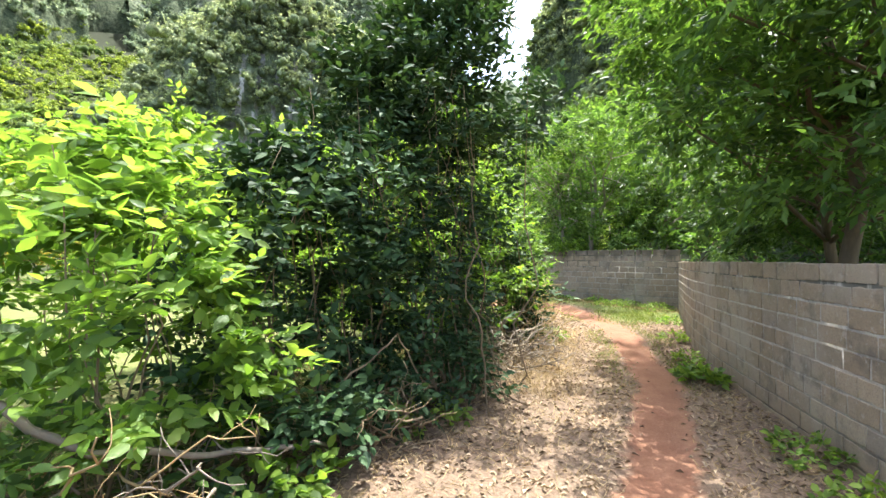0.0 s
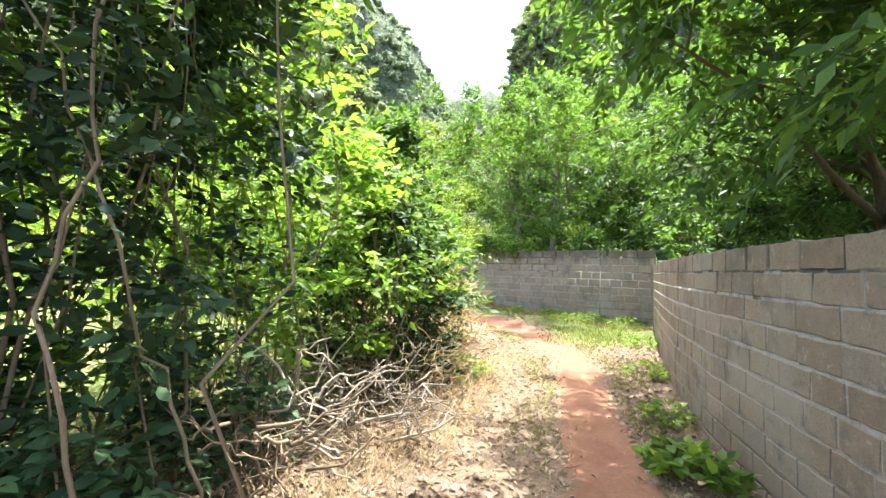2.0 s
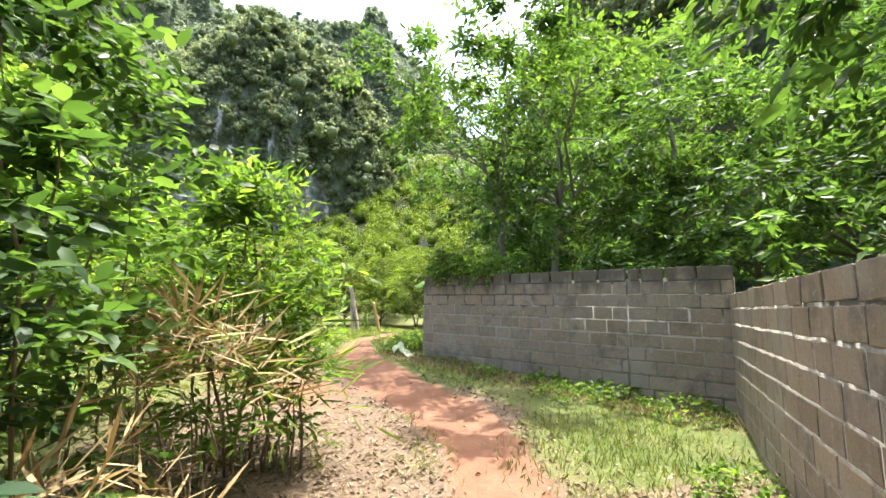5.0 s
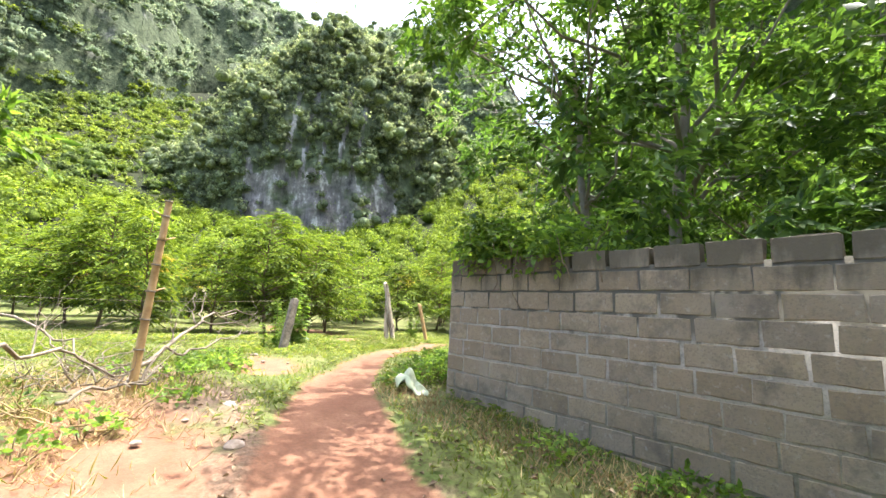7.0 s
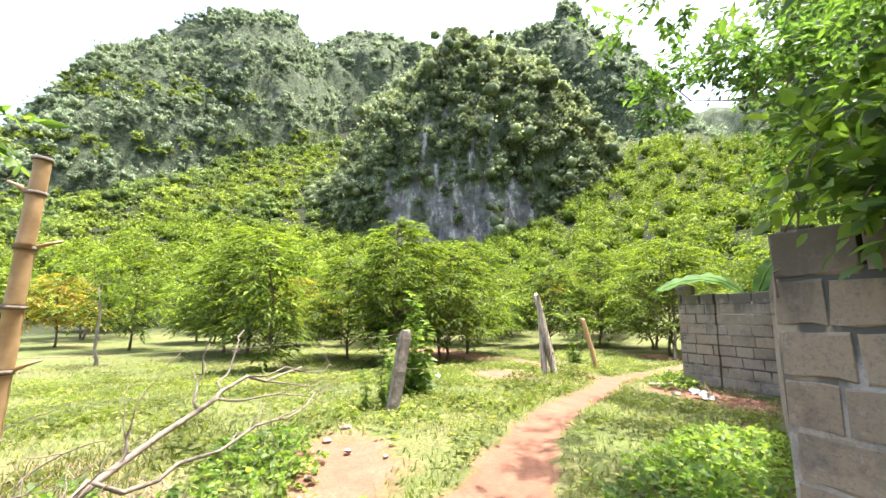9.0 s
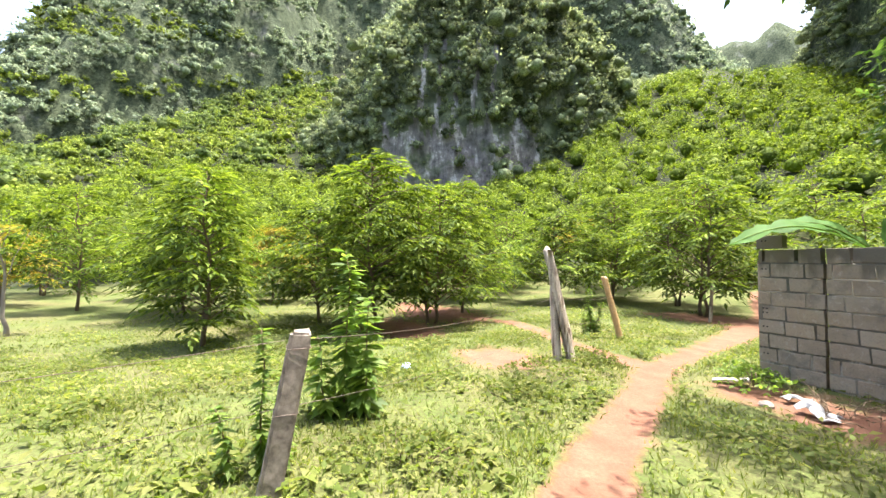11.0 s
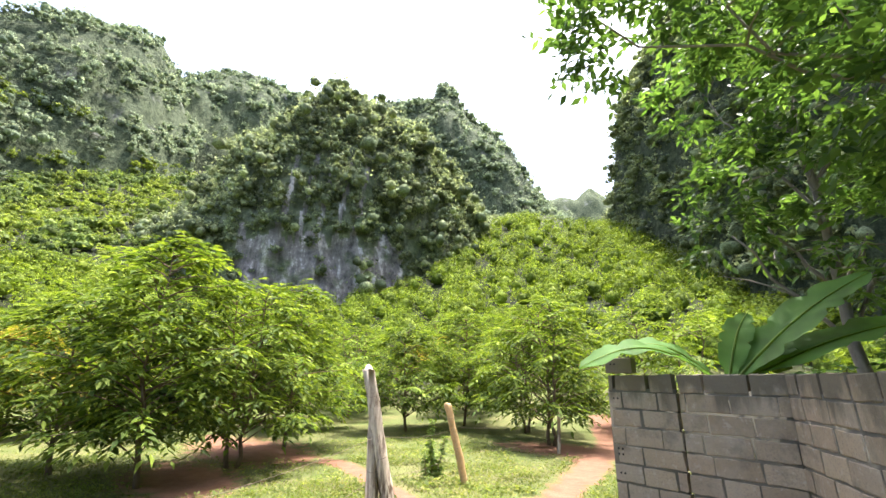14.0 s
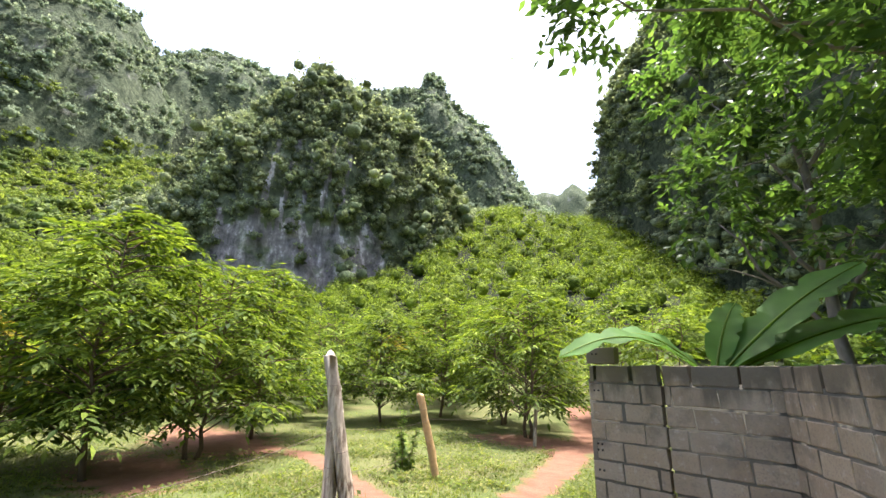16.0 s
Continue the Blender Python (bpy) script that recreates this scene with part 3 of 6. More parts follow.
def forest(name, label, rng, centres, radii, each, size, material, flat=0.8, lumps=3, hollow=0.6, uneven=1.0):
    if lumps:
        who = np.repeat(np.arange(len(centres)), lumps)
        r0 = radii[who]
        centres = centres[who] + ball(rng, len(who), -0.3) * r0[:, None] * rng.uniform(0.3, 0.75, (len(who), 1)) * np.array((1.15, 1.15, 0.9))
        radii = r0 * rng.uniform(0.38, 0.68, len(who))
        each = max(10, int(each * 0.95 / lumps))
    v, f = tufts(rng, centres, radii, each, size, flat, hollow, uneven)
    f = np.concatenate([f[:, [0, 1, 2]], f[:, [0, 2, 3]]])
    v, f = join([domes(rng, centres, radii, flat), (v, f)])
    tagged(part(name, fast_mesh(name, v, f), material), label, "trees", kind="stuff")


rng = np.random.default_rng(5)
KARST = [(43.5, 122, 13), (45.5, 108, 16.0), (47.5, 98, 20.5), (50.5, 90, 25.0), (54, 84, 28.2), (57.5, 80, 30.0), (62, 78, 31.6), (66, 78, 32.3), (70.8, 79, 31.0), (74.5, 80, 28.6), (78, 82, 26.0), (80.5, 85, 22.6), (82.5, 88, 19.0), (85, 98, 15.0), (87.5, 110, 13)]
karst = massif("mountain_karst", "grey limestone cliff hill overgrown with dark green bushes", KARST, 26, 150, 70, 5.2, 2.6, ROCK, 1)
back = massif("mountain_back", "hazy green limestone ridge with a pointed peak", [(34, 190, 17.3), (38, 180, 23.3), (41, 175, 28.3), (43.5, 172, 30.5), (46, 170, 32.1), (48, 170, 33.8), (49.5, 170, 36.5), (51.5, 170, 36.9), (53.2, 170, 34.7), (58, 172, 33.9), (66, 175, 34.3), (72, 180, 31.3), (80, 190, 26.3)], 45, 110, 40, 7.0, 1.5, SLOPE, 2)
mid = massif("mountain_middle", "rounded green hill on the skyline", [(62, 225, 28.0), (68, 222, 32.0), (73, 220, 33.6), (80.5, 218, 34.2), (84, 218, 33.4), (88, 220, 31.4), (92, 225, 31.0), (100, 235, 25.0)], 70, 80, 34, 7.0, 1.2, SLOPE, 3)
left = massif("mountain_west", "broad wooded mountain shoulder with terraced slopes", [(84, 175, 24.5), (88, 165, 30.7), (90, 160, 32.9), (92, 158, 33.9), (97, 152, 32.3), (104, 146, 29.3), (108, 142, 26.3), (111, 140, 24.8), (114.5, 136, 19.3), (118, 132, 14.5), (126, 128, 7.5), (140, 128, 1.5)], 85, 130, 50, 6.0, 1.25, SLOPE, 4)
right = massif("mountain_east", "sheer wooded limestone cliff in deep shade", [(28.2, 130, 18.5), (27.2, 122, 25.5), (25.5, 112, 30.5), (23, 100, 34.5), (18, 80, 38.0), (13, 66, 40.5), (5, 52, 43.5), (-10, 46, 44.5), (-30, 46, 42.5), (-60, 50, 28.5)], 14, 130, 60, 3.0, 2.4, SLOPE, 5)
far = massif("mountain_far", "pale distant hills in the gap of the valley", [(18, 430, 18), (26, 430, 21), (28.5, 430, 22.2), (30.6, 430, 23.8), (32.6, 430, 22.2), (34.4, 430, 23.4), (36.5, 430, 22.6), (39.5, 430, 25), (48, 430, 20)], 60, 60, 24, 8.0, 1.2, SLOPE, 6)


def face_angles(p):
    """Azimuth and elevation of places on a hill, seen from the fork of the path."""
    return azimuth(p[:, 0], p[:, 1]), np.degrees(np.arctan2(p[:, 2] - 1.8, np.hypot(p[:, 0] - O[0], p[:, 1] - O[1])))


def rock_shows(p):
    """The karst's bare rock: a pale band along its foot and dark ribs above the middle of it."""
    az, el = face_angles(p)
    low = (az > 56.5) & (az < 78) & (el < 17.3 + 0.9 * np.sin(az * 1.3) + 0.5 * np.sin(az * 3.1))
    rib = (az > 61.5) & (az < 73.5) & (el < 28) & (np.sin(az * 2.6 + el * 0.35) > 0.62)
    return low | rib


bare = rock_shows(karst.reshape(-1, 3)).astype(np.float32)
bpy.data.objects["mountain_karst"].data.attributes.new("bare", "FLOAT", "POINT").data.foreach_set("value", bare)
c = on_grid(rng, karst, 3000, 70)
keep = ~rock_shows(c) | (rng.uniform(0, 1, len(c)) < 0.09)
c = c[keep]
rad = np.exp(rng.normal(0.12, 0.55, len(c))).clip(0.5, 4.2)
c[:, 2] += rad * 0.4
c[:, :2] -= unit(c[:, :2] - O) * rad[:, None] * 0.6
forest("karst_bushes", "dark green bushes clinging to the limestone cliff", rng, c, rad, 54, 0.40, LEAF_WILD_HAZED, 0.95)
az = np.radians(rng.normal(67.8, 0.9, 16))
c = np.stack([O[0] - np.sin(az) * 103, O[1] + np.cos(az) * 103, np.interp(np.degrees(az), [k[0] for k in KARST], [1.8 + math.tan(radians(k[2])) * 103 for k in KARST]) + rng.uniform(-2.0, 0.8, 16)], 1)
forest("karst_summit_trees", "clump of dark trees on the cliff top", rng, c, rng.uniform(1.8, 2.8, 16), 160, 0.42, LEAF_WILD_HAZED, 0.9)
c = np.concatenate([on_grid(rng, right[96:], 760, 60), on_grid(rng, right[:96], 200, 60)])
c[:, :2] -= unit(c[:, :2] - O) * 1.6
c[:, 2] += 0.8
forest("east_cliff_trees", "dark trees hanging on the shaded cliff", rng, c, np.exp(rng.normal(0.75, 0.4, len(c))).clip(0.8, 4.0), 60, 0.5, LEAF_WILD_HAZED)
c = on_grid(rng, left, 3200, 50)
az, el = face_angles(c)
band = np.sin((el + 0.22 * (az - 100)) * 1.05) > 0.35
g = c[band & (el < 26)]
c = c[~band | (rng.uniform(0, 1, len(c)) < 0.2)]
c[:, 2] += 1.0
c[:, :2] -= unit(c[:, :2] - O) * 1.2
forest("west_mountain_trees", "bushes and trees over the mountain shoulder", rng, c, np.exp(rng.normal(0.5, 0.5, len(c))).clip(0.8, 4.0), 40, 0.62, LEAF_FAR_HAZED, 0.95, 3)
g[:, :2] -= unit(g[:, :2] - O) * 0.8
forest("west_terrace_scrub", "strips of low light green scrub along the terraces", rng, g, np.exp(rng.normal(0.6, 0.3, len(g))).clip(0.8, 3.0), 44, 0.6, LEAF_SCRUB, 0.6, 2)
c = on_grid(rng, back, 1300, 40)
forest("back_ridge_trees", "trees on the ridge, haze put into their leaf colour", rng, c, np.exp(rng.normal(0.7, 0.4, len(c))), 32, 0.9, LEAF_FAR_HAZED, 0.8, 3)
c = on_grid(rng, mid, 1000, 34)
forest("middle_hill_trees", "trees on the skyline hill", rng, c, np.exp(rng.normal(0.8, 0.4, len(c))), 32, 1.0, LEAF_FAR_HAZED, 0.8, 3)


def polar(az, r):
    a = np.radians(az)
    x, y = O[0] - np.sin(a) * r, O[1] + np.cos(a) * r
    return np.stack([x, y, ground_z(x, y)], 1)


# wild growth on the slopes between orchard and mountains
az, r = rng.uniform(76, 124, 1900), np.sqrt(rng.uniform(80 ** 2, 168 ** 2, 1900))
wild = np.sin(r * 0.11 + np.radians(az) * 14) + 0.7 * np.sin(az * 0.9 + r * 0.05) > 0.45
c = polar(az[wild], r[wild])
c[:, 2] += 0.8
forest("slope_thicket", "clumps of dark wild bushes on the terraced slope", rng, c, np.exp(rng.normal(0.55, 0.5, len(c))).clip(0.7, 4.0), 60, 0.5, LEAF_GROVE)
c = polar(az[~wild], r[~wild])
c[:, 2] += 0.2
forest("slope_scrub", "low bright green scrub on the terraced slope", rng, c, np.exp(rng.normal(0.55, 0.35, len(c))).clip(0.8, 3.2), 54, 0.5, LEAF_SCRUB, 0.62, 2)
az, r = rng.uniform(38, 80, 420), np.sqrt(rng.uniform(120 ** 2, 175 ** 2, 420))
c = polar(az, r)
forest("valley_thicket", "wild trees in the valley behind the cliff", rng, c, rng.uniform(1.4, 2.8, len(c)), 45, 0.65, LEAF_WILD_HAZED)

# rows of orchard bushes on the slope
rows = []
r = 33.0
while r < 138:
    step = 2.75 + r * 0.010
    az = np.arange(8, 120, math.degrees(step / r))
    az = az + rng.normal(0, 0.22, len(az)) * math.degrees(step / r)
    rr = r + rng.normal(0, 0.35, len(az))
    limit = np.interp(az, (8, 13, 20, 26, 42, 47, 52, 60, 78, 90, 105, 120), (58, 62, 88, 122, 126, 100, 84, 76, 79, 84, 84, 76))
    start = np.interp(az, (8, 40, 55, 120), (33, 33, 44, 46))
    ok = (rr < limit) & (rr > start) & (rng.uniform(0, 1, len(az)) < 0.93)
    rows.append(np.stack([az[ok], rr[ok]], 1))
    r += step * 1.08
rows = np.concatenate(rows)
c = polar(rows[:, 0], rows[:, 1])
rad = rng.uniform(1.5, 2.15, len(c)) * (1 + 0.0035 * (rows[:, 1] - 40))
c[:, 2] += rad * 0.5
forest("slope_orchard", "rows of bright green fruit bushes on the hillside", rng, c, rad, 210, 0.37, LEAF_BUSH, 0.95, 0, 0.72, 0.5)

# ---- trees ----


def woody(rng, base, height, lean, thick, limbs, blobs):
    """Trunk path and limb paths from it to the middle of each blob."""
    top = base + np.array((lean[0], lean[1], height))
    trunk = wander(rng, base - (0, 0, 0.15), top, 9, 0.05)
    out = []
    for b in blobs[:limbs]:
        k = int(np.clip(np.searchsorted(trunk[:, 2], b[2] - 0.55 * abs(b[2] - base[2]) * rng.uniform(0.5, 1.0)), 2, 7))
        out.append((trunk[k], np.asarray(b[:3]), thick * (1 - 0.09 * k) * 0.55))
    return trunk, out


def tree(name, label, category, seed, height, lean, thick, blobs, n, leaf, wide, mat, bark, reach=0.35, droop=0.35, m=7, group="", near=False, stray=0.15, bunch=9):
    """A tree at the origin. blobs: crown masses x, y, z, radius."""
    rng = np.random.default_rng(seed)
    root = tagged(new(name), label, category, group)
    blobs = [np.asarray(b, float) for b in blobs]
    trunk, limbs = woody(rng, np.zeros(3), height, lean, thick, len(blobs), blobs)
    v, f = tube(trunk, np.linspace(thick, thick * 0.35, 9) * np.concatenate([[1.35, 1.1], np.ones(7)]), 9)
    part("trunk", fast_mesh("trunk", v, f, True), bark, root)
    for a, b, w in limbs:
        path = wander(rng, a, b, 6, 0.10)
        pieces = [tube(path, np.linspace(w, w * 0.3, 6), 5 if n > 900 else 4)]
        for _ in range(3 if n > 900 else 1):
            s = path[rng.integers(2, 6)]
            e = s + rng.normal(0, 0.5, 3) * np.linalg.norm(b - a) * 0.55 + (0, 0, 0.1)
            pieces.append(tube(wander(rng, s, e, 4, 0.12), np.linspace(w * 0.4, w * 0.1, 4), 4))
        v, f = join(pieces)
        part("limb", fast_mesh("limb", v, f, True), bark, root)
    w = np.array([b[3] ** 2 for b in blobs])
    B = np.array(blobs)
    pads = max(8, n // bunch)
    own = rng.choice(len(blobs), pads, p=w / w.sum())
    u = ball(rng, pads, -0.6)
    rr = B[own, 3] * rng.uniform(0.45, 1.0, pads) ** 0.6 * np.where(rng.uniform(0, 1, pads) < stray, 1.3, 1.0)
    centre = B[own, :3] + u * rr[:, None] * np.array((1, 1, 0.85))
    who = np.repeat(np.arange(pads), bunch)
    n = len(who)
    size = B[own[who], 3] * 0.17
    p = centre[who] + rng.normal(0, 1, (n, 3)) * size[:, None] * np.array((1, 1, 0.45))
    t = u[who] + rng.normal(0, 0.5, (n, 3)) + np.array((0, 0, 0.1))
    v, f = sprays(rng, p, t, reach * rng.uniform(0.6, 1.3, n), m, leaf, wide, droop, near)
    part("crown", fast_mesh("crown", v, f), mat, root)
    return root


def at(ob, x, y, turn=0.0, scale=1.0, sink=0.0):
    ob.matrix_basis = pose(x, y, gz(x, y) - sink, 0, 0, turn) @ Matrix.Scale(scale, 4)
    return ob


def put(ob, x, y, turn=0.0, scale=1.0):
    q = copy_thing(ob, Matrix())
    return at(q, x, y, turn, scale)


def layered_tree(label, seed, height, radius, low, tiers, sprigs, leaf, mat, trunks=1):
    """A young fruit tree: level branches in tiers, each ending in a flat fan of long drooping leaves."""
    rng = np.random.default_rng(seed)
    root = tagged(new("fruit_tree"), label, "tree", "orchard trees")
    stems = []
    for k in range(trunks):
        a = k * 2.4
        foot = np.array((math.cos(a), math.sin(a), 0)) * 0.12 * (trunks > 1)
        path = wander(rng, foot - (0, 0, 0.15), foot * 4 + (rng.normal(0, 0.12), rng.normal(0, 0.12), height * 0.9), 10, 0.05)
        v, f = tube(path, np.linspace(0.055, 0.014, 10) * np.array((1.3, 1.1, 1, 1, 1, 1, 1, 1, 1, 1)), 8)
        part("trunk", fast_mesh("trunk", v, f, True), BARK_BROWN, root)
        stems.append(path)
    P, T = [], []
    for k in range(tiers):
        s = (k + rng.uniform(0.1, 0.9)) / tiers
        z = low + (height - low) * s
        a = k * 2.399 + rng.uniform(-0.5, 0.5)
        out = radius * np.interp(s, (0, 0.2, 0.5, 0.8, 1), (0.82, 1.0, 0.84, 0.5, 0.12)) * rng.uniform(0.5, 1.18)
        path = stems[k % trunks]
        start = np.array([np.interp(max(0.25, z - 0.35 * out), path[:, 2], path[:, c]) for c in range(3)])
        way = np.array((math.cos(a), math.sin(a), 0))
        tip = np.array((path[0, 0], path[0, 1], 0)) + way * out + (0, 0, z)
        limb = wander(rng, start, tip, 6, 0.07)
        limb[:, 2] += 0.22 * out * np.sin(np.linspace(0, math.pi, 6)) * 0.5
        v, f = tube(limb, np.linspace(0.020, 0.006, 6), 4)
        part("limb", fast_mesh("limb", v, f, True), BARK_BROWN, root)
        n = max(5, int(sprigs * (0.45 + 0.75 * out / radius)))
        j = rng.uniform(0.38, 1.0, n)
        base = np.stack([np.interp(j, np.linspace(0, 1, 6), limb[:, c]) for c in range(3)], 1)
        turn = rng.normal(0, 0.85, n)
        d = np.stack([way[0] * np.cos(turn) - way[1] * np.sin(turn), way[0] * np.sin(turn) + way[1] * np.cos(turn), rng.normal(0.12 + 0.55 * max(0, s - 0.55), 0.2, n)], 1)
        P.append(base + rng.normal(0, 0.05, (n, 3)))
        T.append(d)
    P, T = np.concatenate(P), np.concatenate(T)
    v, f = fans(rng, P, T, leaf * 2.7 * rng.uniform(0.7, 1.25, len(P)), 8, leaf, leaf * 0.36)
    part("crown", fast_mesh("crown", v, f), mat, root)
    return root


def fans(rng, p, t, reach, m, length, width):
    """Compound leaves: a level stalk arching down, with pointed leaflets in two rows."""
    n = len(p)
    t = unit(t)
    side = unit(np.cross(t, UP))
    P, D, N = [], [], []
    for j in range(m):
        s = (j + 0.8) / m
        q = p + t * (reach * s)[:, None]
        q[:, 2] -= reach * 0.42 * s ** 2
        sg = 0.0 if j == m - 1 else (1.0 if j % 2 else -1.0)
        P.append(q)
        D.append(unit(t * (0.55 + 0.6 * s) + side * sg + np.array((0, 0, -0.38 - 0.2 * s)) + rng.normal(0, 0.14, (n, 3))))
        N.append(unit(UP + t * 0.3 + side * sg * 0.35 + rng.normal(0, 0.22, (n, 3))))
    P, D, N = np.concatenate(P), np.concatenate(D), np.concatenate(N)
    L = length * rng.uniform(0.7, 1.2, len(P))
    return kites(P, D, N, L, L * width / length, 0.14)


KINDS = ((5.2, 2.2, 1.0, LEAF_ORCHARD, "leafy young fruit tree with drooping bright green leaves"), (4.7, 2.6, 0.95, LEAF_ORCHARD, "broad young fruit tree with low green branches"), (4.1, 2.3, 1.0, LEAF_ORCHARD, "rounded green fruit tree on a short trunk"), (4.3, 1.1, 0.7, LEAF_ORCHARD, "slim upright fruit tree with light green leaves"), (3.7, 1.8, 1.2, LEAF_YELLOW, "fruit tree with yellow and orange turning leaves"))


def orchard_trees(near, seed):
    out = []
    for i, (h, r, low, mat, note) in enumerate(KINDS):
        tiers = int((56 if near else 36) * (1.0 if r > 1.2 else 0.7))
        out.append(layered_tree(note, seed + i, h, r, low, tiers, (13 if near else 8) * (1.0 if r > 1.2 else 0.7), 0.25 if near else 0.31, mat, 2 if i == 1 else 1))
    return out


NEAR = orchard_trees(True, 40)
FAR = orchard_trees(False, 60)
at(NEAR[0], -22.4, 16.4, 20)
at(NEAR[1], -20.6, 27.2, 0)
at(NEAR[2], -24.8, 15.0, 60)
at(NEAR[3], -21.8, 12.0, 0)
at(NEAR[4], -33.0, 13.4, 0)
for k, x, y, turn, s in ((1, -23.2, 18.3, 70, 0.95), (0, -25.5, 20.4, 140, 1.0), (2, -26.7, 25.8, 10, 1.05), (0, -26.8, 29.0, 200, 1.0), (1, -23.4, 29.4, 120, 1.0), (2, -29.5, 10.2, 30, 1.1), (0, -27.2, 11.2, 270, 1.05), (2, -30.0, 22.5, 80, 1.0)):
    put(NEAR[k], x, y, turn, s)
at(FAR[0], -31.7, 6.0, 30)
at(FAR[1], -33.5, 26.5, 300)
at(FAR[2], -31.5, 17.2, 100)
at(FAR[3], -37.0, 12.0, 0)
at(FAR[4], -38.0, 16.4, 50)
for k, x, y, turn, s in ((2, -36.0, 9.0, 210, 1.0), (4, -35.0, 2.0, 160, 1.0), (1, -17.5, 31.0, 220, 0.9), (0, -20.5, 33.5, 15, 1.0), (2, -36.5, 21.0, 0, 1.05), (0, -30.0, 32.0, 90, 1.05), (1, -34.5, 18.6, 10, 1.0), (0, -34.0, 23.0, 75, 1.0)):
    put(FAR[k], x, y, turn, s)
for i in range(34):
    a, r = 34 + (i * 37) % 84, 27 + (i * 7.3) % 20
    x, y = O[0] - math.sin(radians(a)) * r, O[1] + math.cos(radians(a)) * r
    if x > -33 and y < 20 and a > 75:
        x -= 12
    put(FAR[(0, 1, 2, 0, 2, 4, 1, 0)[i % 8]], x, y, i * 47, 0.85 + (i % 5) * 0.07)

thin = tree("young_tree", "thin crooked young tree with sparse yellowish leaves", "tree", 71, 2.6, (0.25, -0.1), 0.06, [(0.2, 0, 2.4, 0.5), (-0.2, 0.4, 2.9, 0.45), (0.3, -0.5, 2.9, 0.5), (0.1, 0.1, 3.3, 0.4)], 60, 0.22, 0.09, LEAF_ORCHARD, BARK_GREY, 0.4, 0.6, 6)
at(thin, -25.2, 6.8)

# tall trees behind the walls
t1 = tree("shade_tree", "tall dark-leaved tree leaning over the block wall", "tree", 81, 4.6, (-0.6, 0.4), 0.13, [(-1.2, 0.5, 3.4, 1.3), (-0.2, -1.4, 3.9, 1.4), (0.9, 0.6, 4.2, 1.5), (-1.6, 1.8, 4.4, 1.3), (0.0, 0.0, 5.4, 1.7), (-1.5, -0.8, 5.2, 1.3), (1.4, -1.8, 4.8, 1.4), (-0.6, 2.2, 3.2, 1.1), (0.6, -2.6, 3.2, 1.1), (-2.5, -1.3, 4.7, 1.2), (-2.4, 0.7, 5.1, 1.2)], 1500, 0.20, 0.075, LEAF_SHADE, BARK_BROWN, 0.5, 0.5, 8, "trees behind the wall")
at(t1, 0.5, 9.0)
put(t1, 0.9, 13.4, 130, 1.0)
put(t1, -1.6, 17.6, 250, 1.05)
put(t1, 1.7, 5.6, 30, 1.0)
put(t1, 3.2, 14.0, 200, 1.25)
lane_tree = tree("shade_tree", "green tree spreading its branches over the lane", "tree", 82, 5.4, (-0.5, 0.3), 0.14, [(-1.7, -2.0, 5.7, 1.0), (-2.3, -0.6, 6.0, 1.0), (-2.6, 0.9, 6.2, 1.0), (-2.9, 2.2, 6.2, 1.0), (-1.0, -1.0, 6.2, 1.2), (-1.5, 0.8, 6.6, 1.2), (-1.9, 2.4, 6.2, 1.1), (-0.4, 1.4, 5.8, 1.2), (-0.2, -2.2, 5.4, 1.0), (0.4, 0.0, 5.0, 1.3)], 1900, 0.19, 0.075, LEAF_TREE, BARK_BROWN, 0.5, 0.5, 8, "trees behind the wall")
at(lane_tree, 0.75, 6.6)
t2 = tree("light_tree", "slender grey tree with airy light green foliage", "tree", 83, 7.6, (0.3, 0.3), 0.12, [(-2.0, 0.4, 3.7, 1.0), (1.9, 0.6, 3.9, 1.1), (0.2, 1.8, 4.0, 1.2), (-1.2, 0.8, 5.2, 1.3), (1.2, 0.5, 5.6, 1.4), (0.2, -0.8, 6.4, 1.4), (-0.4, 0.6, 7.5, 1.4), (1.9, -1.2, 5.0, 1.0), (-2.2, -0.4, 4.9, 1.0), (-1.0, -3.8, 5.4, 0.9), (-0.2, -2.9, 5.8, 1.0), (-1.7, -3.0, 5.1, 0.8), (0.9, -3.2, 5.6, 0.9), (2.0, -3.4, 5.3, 0.9)], 1750, 0.17, 0.07, LEAF_TREE, BARK_GREY, 0.45, 0.45, 8, "trees behind the wall")
at(t2, -7.3, 17.6)
put(t2, -4.6, 19.6, 120, 1.0)
put(t2, -8.4, 25.0, 40, 1.1)
# darker leaves: this crown's backlit shade is put into the colour
t5 = tree("spreading_tree", "spreading tree reaching its branches out over the path", "tree", 84, 6.4, (-0.3, -0.4), 0.13, [(-3.2, -2.5, 5.6, 0.8), (-2.4, -2.0, 5.9, 1.0), (-1.5, -1.4, 5.2, 1.2), (-0.6, -1.9, 4.2, 1.2), (0.3, -0.8, 5.8, 1.5), (-0.8, 0.2, 4.0, 1.2), (1.2, -1.6, 4.4, 1.2), (0.2, 0.6, 7.0, 1.5), (-1.6, -0.6, 6.8, 1.2), (1.5, 0.5, 5.6, 1.4), (-0.4, -1.5, 2.8, 0.9), (0.6, -2.0, 3.0, 1.0)], 2200, 0.17, 0.075, LEAF_SHADE, BARK_GREY, 0.45, 0.4, 8, "trees behind the wall")
at(t5, -9.8, 22.0)
